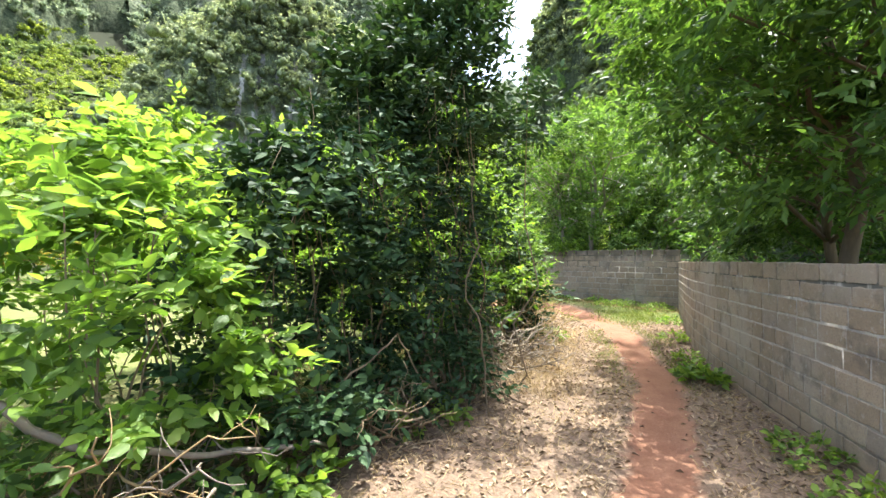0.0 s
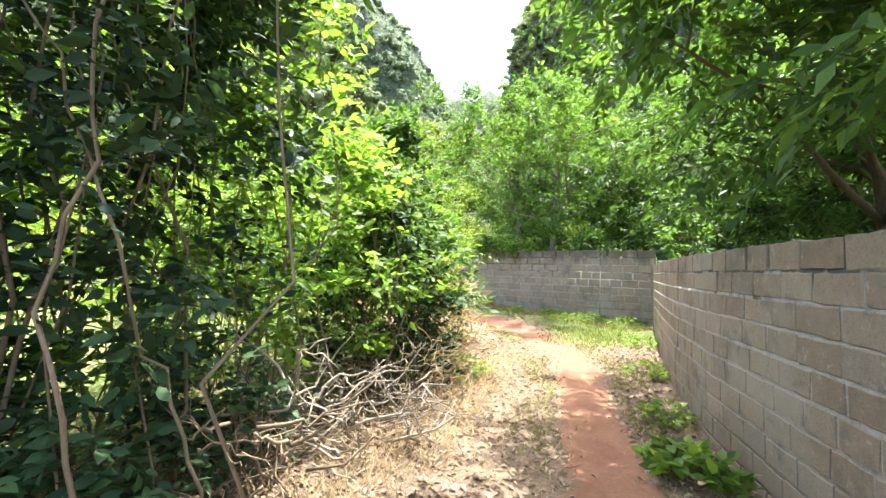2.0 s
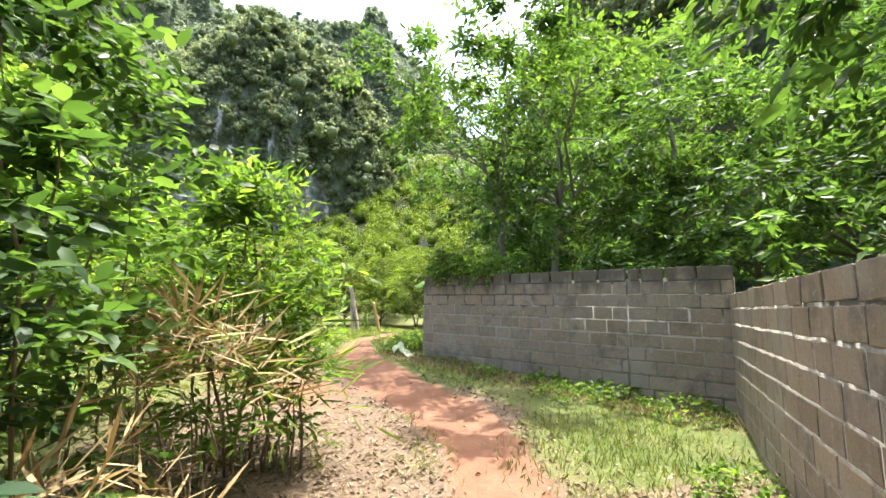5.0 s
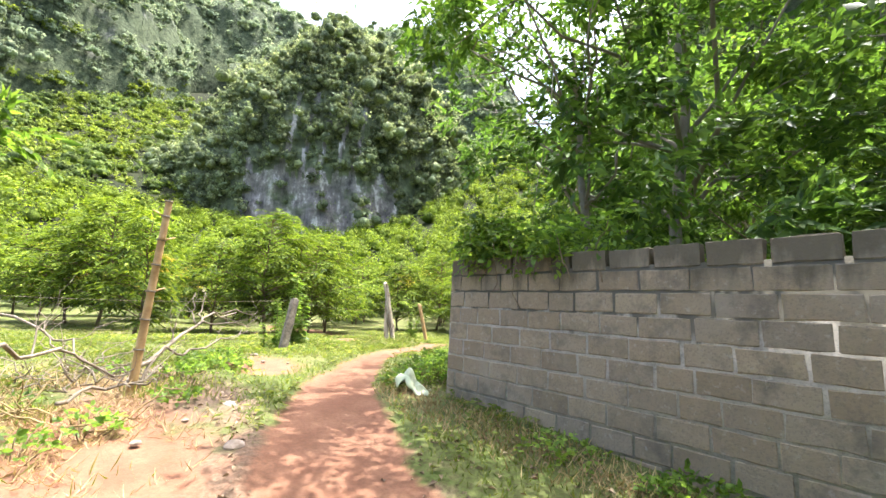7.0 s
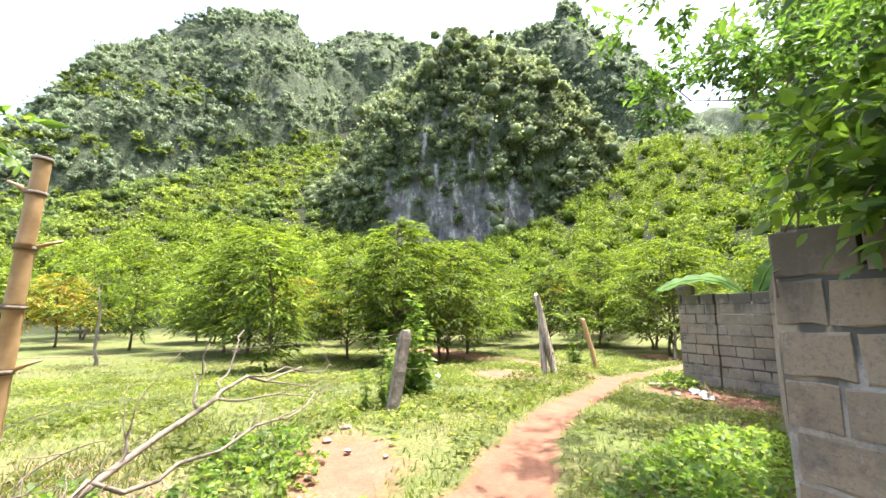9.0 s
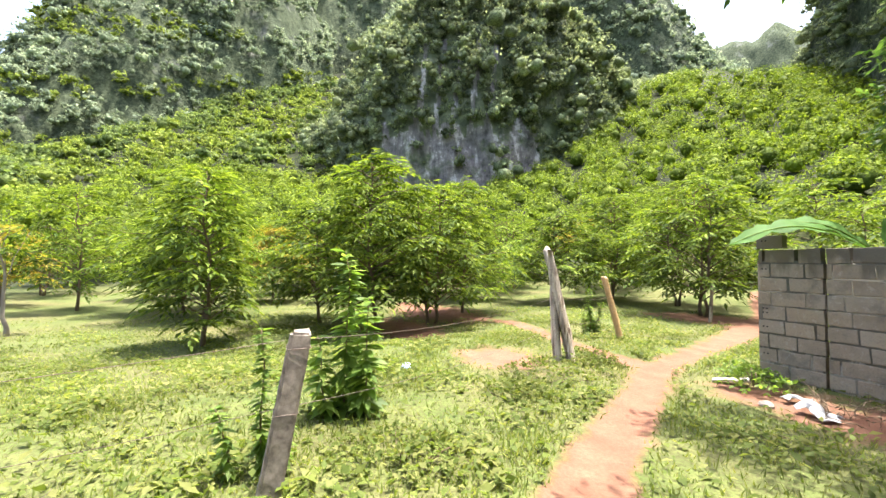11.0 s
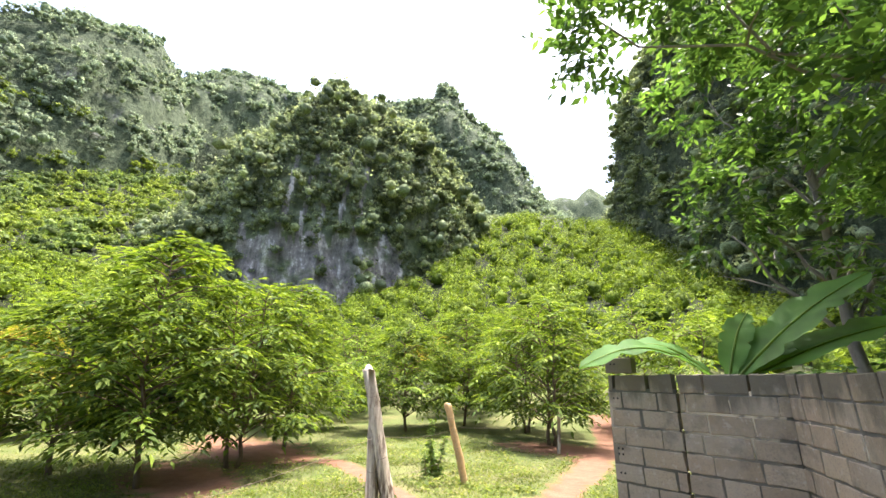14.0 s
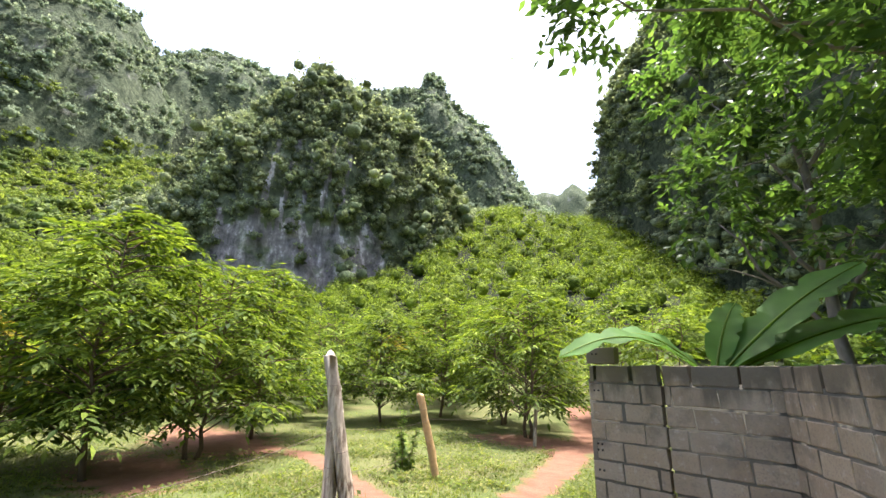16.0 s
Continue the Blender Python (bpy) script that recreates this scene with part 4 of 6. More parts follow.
t7 = tree("shade_tree", "dark tree on a bare grey trunk below the cliff", "tree", 89, 6.6, (0.1, 0.1), 0.11, [(-1.1, -0.2, 7.0, 0.9), (-0.9, 0.2, 5.3, 0.8), (-1.1, -0.3, 4.2, 0.55), (0.0, 0.0, 4.9, 1.0), (0.9, 0.1, 6.4, 1.2), (0.5, 0.0, 3.9, 0.8), (0.4, 0.1, 7.8, 1.2), (-0.9, 0.3, 8.3, 0.8), (1.7, 0.4, 5.0, 1.2), (1.9, 0.2, 7.6, 1.2)], 1150, 0.18, 0.08, LEAF_SHADE, BARK_GREY, 0.45, 0.4, 8, "trees behind the wall")
at(t7, -12.4, 23.6)
t6 = tree("overhanging_tree", "tree behind the wall corner arching over the path", "tree", 88, 5.2, (-0.4, -0.4), 0.09, [(-1.4, -1.2, 6.0, 0.9), (-2.4, -2.2, 6.7, 0.6), (-0.2, -0.2, 5.8, 1.2), (0.3, -0.9, 4.2, 1.1), (-0.5, -1.0, 3.2, 0.9), (0.8, -1.3, 3.0, 0.9), (0.1, -2.9, 6.0, 0.7), (-0.9, -2.5, 6.4, 0.7), (1.2, -2.7, 5.9, 0.7), (2.3, -3.1, 5.9, 0.7), (-2.4, -2.8, 6.9, 0.7), (-2.9, -0.2, 5.9, 0.9), (-2.1, -1.2, 6.1, 0.8), (-3.6, 0.8, 5.8, 0.8)], 950, 0.18, 0.07, LEAF_SHADE, BARK_GREY, 0.45, 0.4, 8, "trees behind the wall")
at(t6, -7.7, 16.4)
t3 = tree("bushy_tree", "low bushy tree with dark glossy leaves", "tree", 85, 2.6, (0.1, 0.2), 0.09, [(-0.9, -0.4, 2.0, 1.0), (0.8, -0.5, 2.2, 1.1), (0.0, 0.9, 2.3, 1.1), (0.1, 0.0, 3.2, 1.1), (-1.1, 0.7, 2.7, 0.9), (1.2, 0.7, 2.9, 0.9)], 480, 0.19, 0.072, LEAF_SHADE, BARK_BROWN, 0.35, 0.5, 8, "trees behind the wall")
at(t3, -2.9, 16.2)
for x, y, a, s in ((-5.3, 16.4, 80, 0.9), (-0.9, 12.2, 30, 0.85), (0.6, 10.4, 190, 0.85), (-8.6, 19.8, 140, 0.9), (-6.4, 22.5, 10, 1.2), (-2.5, 21.5, 70, 1.3), (-8.5, 18.8, 250, 0.8), (-11.2, 23.6, 300, 0.95)):
    put(t3, x, y, a, s)
t4 = tree("roadside_tree", "roadside tree with large compound light green leaves", "tree", 87, 4.2, (0.3, 0.6), 0.07, [(0.2, 0.9, 2.2, 0.8), (-0.4, 0.2, 2.9, 0.9), (0.3, 0.8, 3.4, 0.9), (0.1, 0.3, 4.3, 0.9), (-0.7, 0.9, 4.0, 0.8), (0.5, 0.2, 1.6, 0.6), (0.0, 1.2, 2.8, 0.8)], 400, 0.24, 0.085, LEAF_HEDGE, BARK_GREY, 0.55, 0.4, 9)
at(t4, -12.5, 7.2)

# ---- hedge ----


def shrub(name, label, seed, x, y, r, h, n, mat, leaf=0.10, wide=0.045, stems=12, low=0.35, bark=VINE_STEM, m=7, near=True):
    """A thicket shrub: stems from the ground and leafy twigs round them."""
    rng = np.random.default_rng(seed)
    root = at(tagged(new(name), label, "shrub", "hedge along the lane"), x, y)
    tips = []
    for i in range(stems):
        a = rng.uniform(0, 2 * math.pi)
        s = np.array((math.cos(a), math.sin(a), 0)) * r * rng.uniform(0.1, 0.55)
        e = np.array((math.cos(a) * r * rng.uniform(0.3, 0.9), math.sin(a) * r * rng.uniform(0.3, 0.9), h * rng.uniform(0.6, 1.0)))
        w = rng.uniform(0.007, 0.016)
        path = wander(rng, s - (0, 0, 0.1), e, 8, 0.12)
        v, f = tube(path, np.linspace(w, w * 0.35, 8), 5)
        part("stem", fast_mesh("stem", v, f, True), bark, root)
        tips.append(path)
    k = max(8, n // 6)
    z = h * (low + (1.02 - low) * rng.uniform(0, 1, k) ** 0.75)
    s = np.clip(z / h, 0, 1)
    rad = r * (0.55 + 0.6 * np.sin(math.pi * np.clip(s, 0, 1) ** 0.9)) * np.clip((1.06 - s) * 3.2, 0.15, 1)
    a = rng.uniform(0, 2 * math.pi, k)
    rad = rad * rng.uniform(0.35, 1.0, k) ** 0.5 * (1 + 0.25 * np.sin(a * 3 + z * 2.1 + seed) + 0.15 * np.sin(a * 7 + z * 5))
    p = np.stack([np.cos(a) * rad, np.sin(a) * rad, z], 1)
    t = np.stack([np.cos(a), np.sin(a), 0.25 + 0.6 * s], 1) + rng.normal(0, 0.45, (k, 3))
    who = np.repeat(np.arange(k), 6)
    p = p[who] + rng.normal(0, 0.11, (len(who), 3)) * np.array((1, 1, 0.7))
    t = t[who] + rng.normal(0, 0.4, p.shape)
    v, f = sprays(rng, p, t, 0.30 * rng.uniform(0.5, 1.5, len(who)), m, leaf, wide, 0.3, near)
    part("foliage", fast_mesh("foliage", v, f), mat, root)
    return root


BRIGHT, DARK = "bright green shrub tangled with creepers in the hedge", "tall shrub draped with climbing vines, shade put into its leaf colour"
shrub("vine_shrub", DARK, 101, -4.2, 2.7, 0.98, 5.2, 1900, LEAF_HEDGE_SHADED, 0.11, 0.05, 13, 0.04)
shrub("vine_shrub", "vine crown leaning out of the hedge on bare stems, leaves coloured as shaded", 106, -3.5, 3.05, 0.9, 5.3, 760, LEAF_HEDGE_SHADED, 0.11, 0.05, 5, 0.55)
shrub("vine_shrub", DARK, 104, -4.25, 1.75, 0.75, 4.3, 800, LEAF_HEDGE_SHADED, 0.12, 0.055, 16, 0.06)
shrub("vine_shrub", "tall light green shrub laced with vines", 102, -4.75, 4.3, 0.9, 5.0, 560, LEAF_HEDGE, 0.12, 0.055, 14, 0.1)
shrub("vine_shrub", "tall light green shrub laced with vines", 103, -5.2, 3.2, 1.0, 4.0, 480, LEAF_HEDGE, 0.12, 0.055, 12, 0.1, near=False)
for i, (x, y, r, h, n, lf, close) in enumerate(((-4.5, 0.9, 0.9, 3.0, 700, 0.13, True), (-4.2, -0.6, 0.8, 2.7, 650, 0.14, True), (-5.4, -1.4, 0.9, 2.7, 450, 0.12, False), (-5.9, 0.4, 1.0, 3.3, 520, 0.12, False), (-6.1, 2.0, 1.0, 3.5, 520, 0.12, False),
                                       (-4.95, 5.6, 0.75, 3.0, 520, 0.12, True), (-6.2, 4.8, 1.0, 3.3, 420, 0.12, False), (-6.8, 6.4, 1.0, 3.0, 420, 0.12, False), (-5.7, 7.2, 0.85, 3.8, 1050, 0.12, True), (-7.6, 8.2, 0.9, 2.4, 500, 0.12, False), (-8.2, 5.6, 1.1, 2.6, 350, 0.12, False), (-7.6, 2.6, 1.1, 2.6, 500, 0.12, False), (-7.4, -0.2, 1.1, 2.8, 500, 0.12, False))):
    # shrubs 0 and 8 take darker leaves, with shade put into their colour
    shrub("hedge_shrub", BRIGHT, 110 + i, x, y, r, h, n, LEAF_HEDGE_SHADED if i == 0 else LEAF_SHADE if i == 8 else LEAF_HEDGE, lf, lf * 0.48, 9, 0.08, near=close)
# added dark shrub that stands in for the shaded inside of the hedge
shrub("vine_shrub", "dark shrub with creepers, added as the hedge's shaded interior", 105, -5.35, 6.5, 0.75, 2.5, 620, LEAF_HEDGE_SHADED, 0.12, 0.055, 14, 0.04)
shrub("hedge_shrub", "shrub with narrow leaves and dry grass at its foot", 140, -6.3, 9.0, 0.55, 2.5, 800, LEAF_HEDGE, 0.13, 0.035, 10, 0.1)

# ---- creepers, twigs and dead wood ----


def twig_heap(name, label, seed, x, y, n, spread, high, thick, mat):
    """Loose dry twigs, tangled over one another."""
    rng = np.random.default_rng(seed)
    root = at(tagged(new(name), label, "twigs"), x, y)
    for i in range(n):
        a = rng.uniform(0, 2 * math.pi)
        s = np.append(rng.normal(0, spread * 0.35, 2), rng.uniform(-0.02, high * 0.4))
        e = s + np.array((math.cos(a), math.sin(a), rng.uniform(-0.1, 0.9))) * spread * rng.uniform(0.4, 1.0)
        e[2] = np.clip(e[2], 0.0, high)
        w = thick * rng.uniform(0.5, 1.4)
        path = wander(rng, s, e, 8, 0.16)
        pieces = [tube(path, np.linspace(w, w * 0.3, 8), 5)]
        for _ in range(2):
            b = path[rng.integers(3, 7)]
            pieces.append(tube(wander(rng, b, b + rng.normal(0, 0.3, 3) * spread * 0.6 + (0, 0, 0.05), 5, 0.15), np.linspace(w * 0.5, w * 0.2, 5), 4))
        v, f = join(pieces)
        part("twig", fast_mesh("twig", v, f, True), mat, root)
    return root


twig_heap("dry_twigs", "tangle of bare dry twigs leaning out of the hedge", 201, -3.65, 5.0, 44, 0.75, 1.15, 0.010, WOOD_DEAD)
twig_heap("dry_twigs", "loose dead vines at the foot of the hedge", 202, -3.3, 1.2, 20, 0.9, 0.9, 0.011, VINE_STEM)
twig_heap("dry_twigs", "loose dead vines at the foot of the hedge", 203, -3.3, 3.4, 22, 0.7, 1.6, 0.012, VINE_STEM)
twig_heap("dry_twigs", "tall tangle of bleached bare twigs before the hedge", 212, -3.8, 4.4, 38, 0.8, 1.6, 0.011, WOOD_PALE)
twig_heap("dry_twigs", "pale dry stalks sticking out of the hedge foot", 211, -3.5, -0.9, 26, 0.8, 1.0, 0.010, STRAW)
twig_heap("dry_twigs", "tangle of bare dry twigs leaning out of the hedge", 209, -4.3, 6.0, 46, 0.85, 1.7, 0.009, STRAW)
twig_heap("dry_twigs", "loose dead vines at the foot of the hedge", 204, -4.6, 5.8, 16, 0.7, 0.8, 0.010, VINE_STEM)
twig_heap("dry_twigs", "loose dead vines at the foot of the hedge", 205, -5.2, 8.0, 16, 0.6, 0.9, 0.009, VINE_STEM)
twig_heap("dry_twigs", "loose dead vines at the foot of the hedge", 206, -3.5, -0.6, 16, 0.8, 1.0, 0.013, WOOD_DEAD)


def vine(seed, points, w, mat, label):
    rng = np.random.default_rng(seed)
    pts = np.array(points, float)
    path = np.concatenate([wander(rng, a, b, 7, 0.10)[:-1] for a, b in zip(pts[:-1], pts[1:])] + [pts[-1:]])
    v, f = tube(path, np.linspace(w, w * 0.6, len(path)), 6)
    tagged(part("vine", fast_mesh("vine", v, f, True), mat), label, "vine")


LIANA = "bare grey-brown liana hanging in the hedge"
vine(1, [(-2.9, 2.6, -0.4), (-3.0, 2.5, 0.8), (-3.15, 2.6, 2.0), (-3.3, 2.6, 3.6)], 0.012, VINE_STEM, LIANA)
vine(2, [(-2.95, 3.1, -0.4), (-3.2, 3.0, 0.5), (-3.05, 2.7, 1.3), (-3.5, 2.4, 2.4)], 0.011, VINE_STEM, LIANA)
vine(3, [(-3.9, -1.6, 0.9), (-3.5, -0.9, 0.25), (-3.3, -0.3, 0.1), (-3.2, 0.6, -0.1)], 0.030, WOOD_DEAD, LIANA)
vine(4, [(-3.3, 0.6, -0.35), (-3.5, 1.0, 0.3), (-3.3, 1.5, 0.7), (-3.2, 1.9, 0.1)], 0.012, VINE_STEM, LIANA)
vine(5, [(-4.3, 6.3, -0.35), (-4.5, 6.1, 0.5), (-4.2, 5.7, 1.1)], 0.012, WOOD_DEAD, LIANA)
vine(6, [(-3.8, 3.9, -0.35), (-4.0, 3.7, 1.0), (-3.9, 3.3, 2.6), (-3.9, 3.0, 3.8)], 0.010, VINE_STEM, LIANA)


def branch(label, seed, base, tip, w, forks, mat=WOOD_DEAD, via=None):
    """A fallen limb with side branches. forks: place along it, then the way of the side branch."""
    rng = np.random.default_rng(seed)
    root = tagged(new("dead_branch"), label, "branch")
    path = np.concatenate([wander(rng, base, via, 6, 0.07), wander(rng, via, tip, 7, 0.10)[1:]]) if via else wander(rng, base, tip, 12, 0.10)
    v, f = tube(path, np.linspace(w, w * 0.35, 12), 8)
    part("bough", fast_mesh("bough", v, f, True), mat, root)
    for k, way in forks:
        s = path[k]
        e = s + np.array(way)
        p2 = wander(rng, s, e, 8, 0.14)
        w2 = w * (1 - k * 0.05) * 0.6
        pieces = [tube(p2, np.linspace(w2, w2 * 0.25, 8), 6)]
        for _ in range(3):
            b = p2[rng.integers(3, 7)]
            pieces.append(tube(wander(rng, b, b + unit(np.array(way)) * 0.3 + rng.normal(0, 0.14, 3), 5, 0.12), np.linspace(w2 * 0.4, w2 * 0.12, 5), 5))
        v, f = join(pieces)
        part("side_branch", fast_mesh("side_branch", v, f, True), mat, root)


g = gz(-10.4, 10.9)
branch("pale dead branch propped on the ground beside the bamboo stake", 301, (-10.25, 11.0, g + 0.25), (-12.1, 12.45, g + 0.82), 0.027, [(3, (-0.05, 0.05, 0.25)), (5, (-0.35, 0.0, 0.45)), (7, (-0.55, 0.1, 0.45)), (8, (-0.35, 0.75, 0.0)), (9, (-0.3, 0.6, -0.12)), (6, (-0.3, 0.75, -0.1))], via=(-11.1, 11.7, g + 0.66))
branch("pale dead branch propped on the ground beside the bamboo stake", 302, (-10.2, 11.05, g + 0.05), (-12.2, 12.6, g + 0.55), 0.019, [(6, (-0.5, 0.3, 0.25)), (8, (-0.4, 0.4, 0.1))])
branch("bare dead branch lying on red soil", 303, (-9.4, 9.9, g + 0.55), (-10.8, 11.2, g + 0.08), 0.021, [(3, (-0.3, 0.1, 0.45)), (5, (-0.5, -0.2, 0.35)), (8, (-0.4, 0.5, 0.1))])
branch("bare dead branch lying on red soil", 304, (-9.6, 10.4, g + 0.06), (-11.0, 11.4, g + 0.12), 0.020, [(4, (-0.2, 0.5, 0.3)), (7, (-0.5, 0.3, 0.1))])
branch("bare dead branch lying on red soil", 305, (-11.6, 9.6, g + 0.9), (-10.4, 10.9, g + 0.1), 0.019, [(4, (0.3, 0.2, 0.3)), (7, (-0.1, 0.4, 0.2))])
twig_heap("dry_twigs", "heap of dry brushwood on the red soil", 207, -10.6, 10.5, 34, 0.9, 0.5, 0.009, WOOD_DEAD)
twig_heap("dry_twigs", "brown twigs and dead weeds piled at the wall foot", 210, -12.75, 19.45, 26, 0.5, 0.22, 0.006, VINE_STEM)
twig_heap("dry_twigs", "heap of dry brushwood on the red soil", 208, -9.2, 10.0, 24, 0.8, 0.4, 0.008, STRAW)

# ---- stakes, posts and wire ----


def bamboo_stake(x, y, high):
    root = at(tagged(new("bamboo_stake"), "thick dry bamboo stake set upright by the path", "stake"), x, y)
    z, k = -0.2, 0
    while z < high - 0.05:
        step = min(0.34 - 0.012 * k, high - z)
        r = 0.047 - 0.0015 * k
        bend = 0.012 * math.sin(k * 1.3)
        v, f = tube([(bend, 0, z), (bend, 0.004, z + 0.02), (bend * 0.6, 0.004, z + step - 0.03), (bend * 0.4, 0, z + step - 0.012), (bend * 0.3, 0, z + step)], [r * 1.06, r * 0.97, r * 0.95, r * 1.02, r * 1.10], 14)
        part("culm_segment", fast_mesh("culm_segment", v, f, True), BAMBOO, root)
        v, f = tube([(bend * 0.3, 0, z + step - 0.012), (bend * 0.3, 0, z + step + 0.008)], [r * 1.16, r * 1.16], 14)
        part("node_ring", fast_mesh("node_ring", v, f, True), WOOD_DEAD, root, "pale raised bamboo node")
        if k in (3, 5, 6):
            s = 1 if k % 2 else -1
            v, f = tube([(0, s * r * 0.8, z + step), (-0.02, s * (r + 0.04), z + step + 0.03), (-0.03, s * (r + 0.09), z + step + 0.05)], [0.012, 0.010, 0.007], 6)
            part("twig_stub", fast_mesh("twig_stub", v, f, True), BAMBOO, root)
        z += step
        k += 1
    return root


stake = bamboo_stake(-10.12, 10.97, 2.1)
stake.matrix_basis = stake.matrix_basis @ pose(0, 0, 0, -2.6, 0.6, 0)


def post(name, label, x, y, lean, high, w, mat, seed):
    """A fence post, weathered and leaning; lean is how far its top stands off."""
    rng = np.random.default_rng(seed)
    root = at(tagged(new(name), label, "post", "posts of the wire fence"), x, y)
    n = 14
    zs = np.concatenate([np.linspace(-0.25, high - 0.02, n - 1), [high]])
    path = np.stack([lean[0] * zs / high, lean[1] * zs / high, zs], 1)
    path[:, :2] += rng.normal(0, w * 0.05, (n, 2))
    rad = w * (1 + rng.normal(0, 0.035, n))
    rad[-1] *= 0.96
    v, f = tube(path, rad, 14)
    v += rng.normal(0, w * 0.03, v.shape)
    a = np.arctan2(v[:, 1] - lean[1] * v[:, 2] / high, v[:, 0] - lean[0] * v[:, 2] / high)
    c = np.stack([lean[0] * v[:, 2] / high, lean[1] * v[:, 2] / high], 1)
    v[:, :2] = c + (v[:, :2] - c) * (1 + 0.16 * np.sin(a * 3 + seed + v[:, 2] * 1.5) + 0.10 * np.sin(a * 5 + v[:, 2] * 3))[:, None]
    v[:, 2] += np.where(v[:, 2] > high - 0.01, 0.03 * np.sin(a * 2 + seed), 0)
    part("shaft", fast_mesh("shaft", v, f), mat, root)
    for z in (high * 0.45, high * 0.82):
        c = np.array((lean[0] * z / high, lean[1] * z / high, z))
        a = np.linspace(0, 2 * math.pi, 17)
        v, f = tube(np.stack([c[0] + np.cos(a) * w * 1.08, c[1] + np.sin(a) * w * 1.08, c[2] + 0.008 * np.sin(a * 2)], 1), 0.0028, 5)
        part("wire_tie", fast_mesh("wire_tie", v, f, True), WIRE, root, "rusty wire wound round the post")
    return root


def concrete_post(x, y, lean, high, w):
    """A cast square post, worn round at the top and pitted."""
    root = at(tagged(new("concrete_post"), "weathered square concrete fence post, worn and lichened", "post", "posts of the wire fence"), x, y)
    bm = bmesh.new()
    bmesh.ops.create_cube(bm, size=1.0)
    for v in bm.verts:
        v.co = Vector((v.co.x * w, v.co.y * w, (v.co.z + 0.5) * (high + 0.25) - 0.25))
    bmesh.ops.bevel(bm, geom=list(bm.edges), offset=0.018, segments=2, affect="EDGES")
    long = [e for e in bm.edges if abs(e.verts[0].co.z - e.verts[1].co.z) > 0.5]
    bmesh.ops.subdivide_edges(bm, edges=long, cuts=16, use_grid_fill=True)
    for v in bm.verts:
        worn = max(0.0, (v.co.z - high + 0.12) / 0.12)
        n = noise.fractal(v.co * 9.0, 0.9, 2.1, 4)
        v.co.x += n * 0.006 - v.co.x * worn * 0.12
        v.co.y += noise.fractal(v.co * 9.0 + Vector((5, 3, 1)), 0.9, 2.1, 4) * 0.006 - v.co.y * worn * 0.10
        v.co.z += worn * n * 0.016
        k = v.co.z / high
        v.co.x += lean[0] * k
        v.co.y += lean[1] * k
    part("shaft", bm, CONCRETE_POST, root)
    for z in (high * 0.5, high * 0.9):
        c = np.array((lean[0] * z / high, lean[1] * z / high, z))
        h = w * 0.5 + 0.004
        loop = np.array([(h, h, 0), (-h, h, 0.004), (-h, -h, 0), (h, -h, -0.004), (h, h, 0)]) + c
        v, f = tube(loop, 0.0028, 5)
        part("wire_tie", fast_mesh("wire_tie", v, f, True), WIRE, root, "rusty wire wound round the post")
    return root


concrete_post(-13.12, 13.66, (-0.13, 0.21), 1.05, 0.15)
post("wooden_post", "grey weathered wooden fence post, split at the top", -15.98, 17.98, (-0.06, -0.04), 1.5, 0.068, WOOD_POST, 2)
post("wooden_post", "pale leaning wooden post bound to its neighbour", -15.82, 18.14, (-0.26, -0.28), 1.82, 0.07, WOOD_POST, 3)
post("wooden_post", "slim leaning brown wooden fence post", -17.9, 21.1, (-0.22, -0.26), 1.42, 0.065, BAMBOO, 4)
post("wooden_post", "short grey wooden fence post at the orchard edge", -19.4, 26.0, (0.05, 0.05), 1.1, 0.05, WOOD_POST, 5)
post("wooden_post", "short grey wooden fence post at the orchard edge", -12.6, 8.4, (0.1, -0.1), 1.2, 0.05, WOOD_POST, 6)


def wire(a, b, sag):
    s = np.linspace(0, 1, 26)[:, None]
    path = np.array(a) * (1 - s) + np.array(b) * s
    path[:, 2] -= (4 * sag * s * (1 - s))[:, 0]
    pieces = [tube(path, 0.0022, 5)]
    way = unit(np.array(b, float) - np.array(a, float))
    for i in range(2, 24, 1):
        q = path[i]
        for d in ((0.012, 0.0, 0.018), (-0.010, 0.012, -0.016)):
            pieces.append(tube([q, q + np.array(d) * 0.5, q + np.array(d)], (0.0016, 0.0014, 0.0008), 4))
    v, f = join(pieces)
    tagged(part("barbed_wire", fast_mesh("barbed_wire", v, f, True), WIRE), "slack rusty barbed wire strung between fence posts", "wire", "fence wires")


for h in (0.55, 1.0):
    wire((-13.2, 13.8, gz(-13.12, 13.66) + h), (-15.98, 17.98, gz(-16, 18) + h + 0.05), 0.12)
    wire((-15.98, 17.98, gz(-16, 18) + h + 0.05), (-18.0, 21.0, gz(-17.9, 21.1) + h), 0.08)
    wire((-18.0, 21.0, gz(-17.9, 21.1) + h), (-19.4, 26.0, gz(-19.4, 26) + h - 0.1), 0.10)
    wire((-13.2, 13.76, gz(-13.12, 13.66) + h), (-12.55, 8.4, gz(-12.6, 8.4) + h), 0.08)

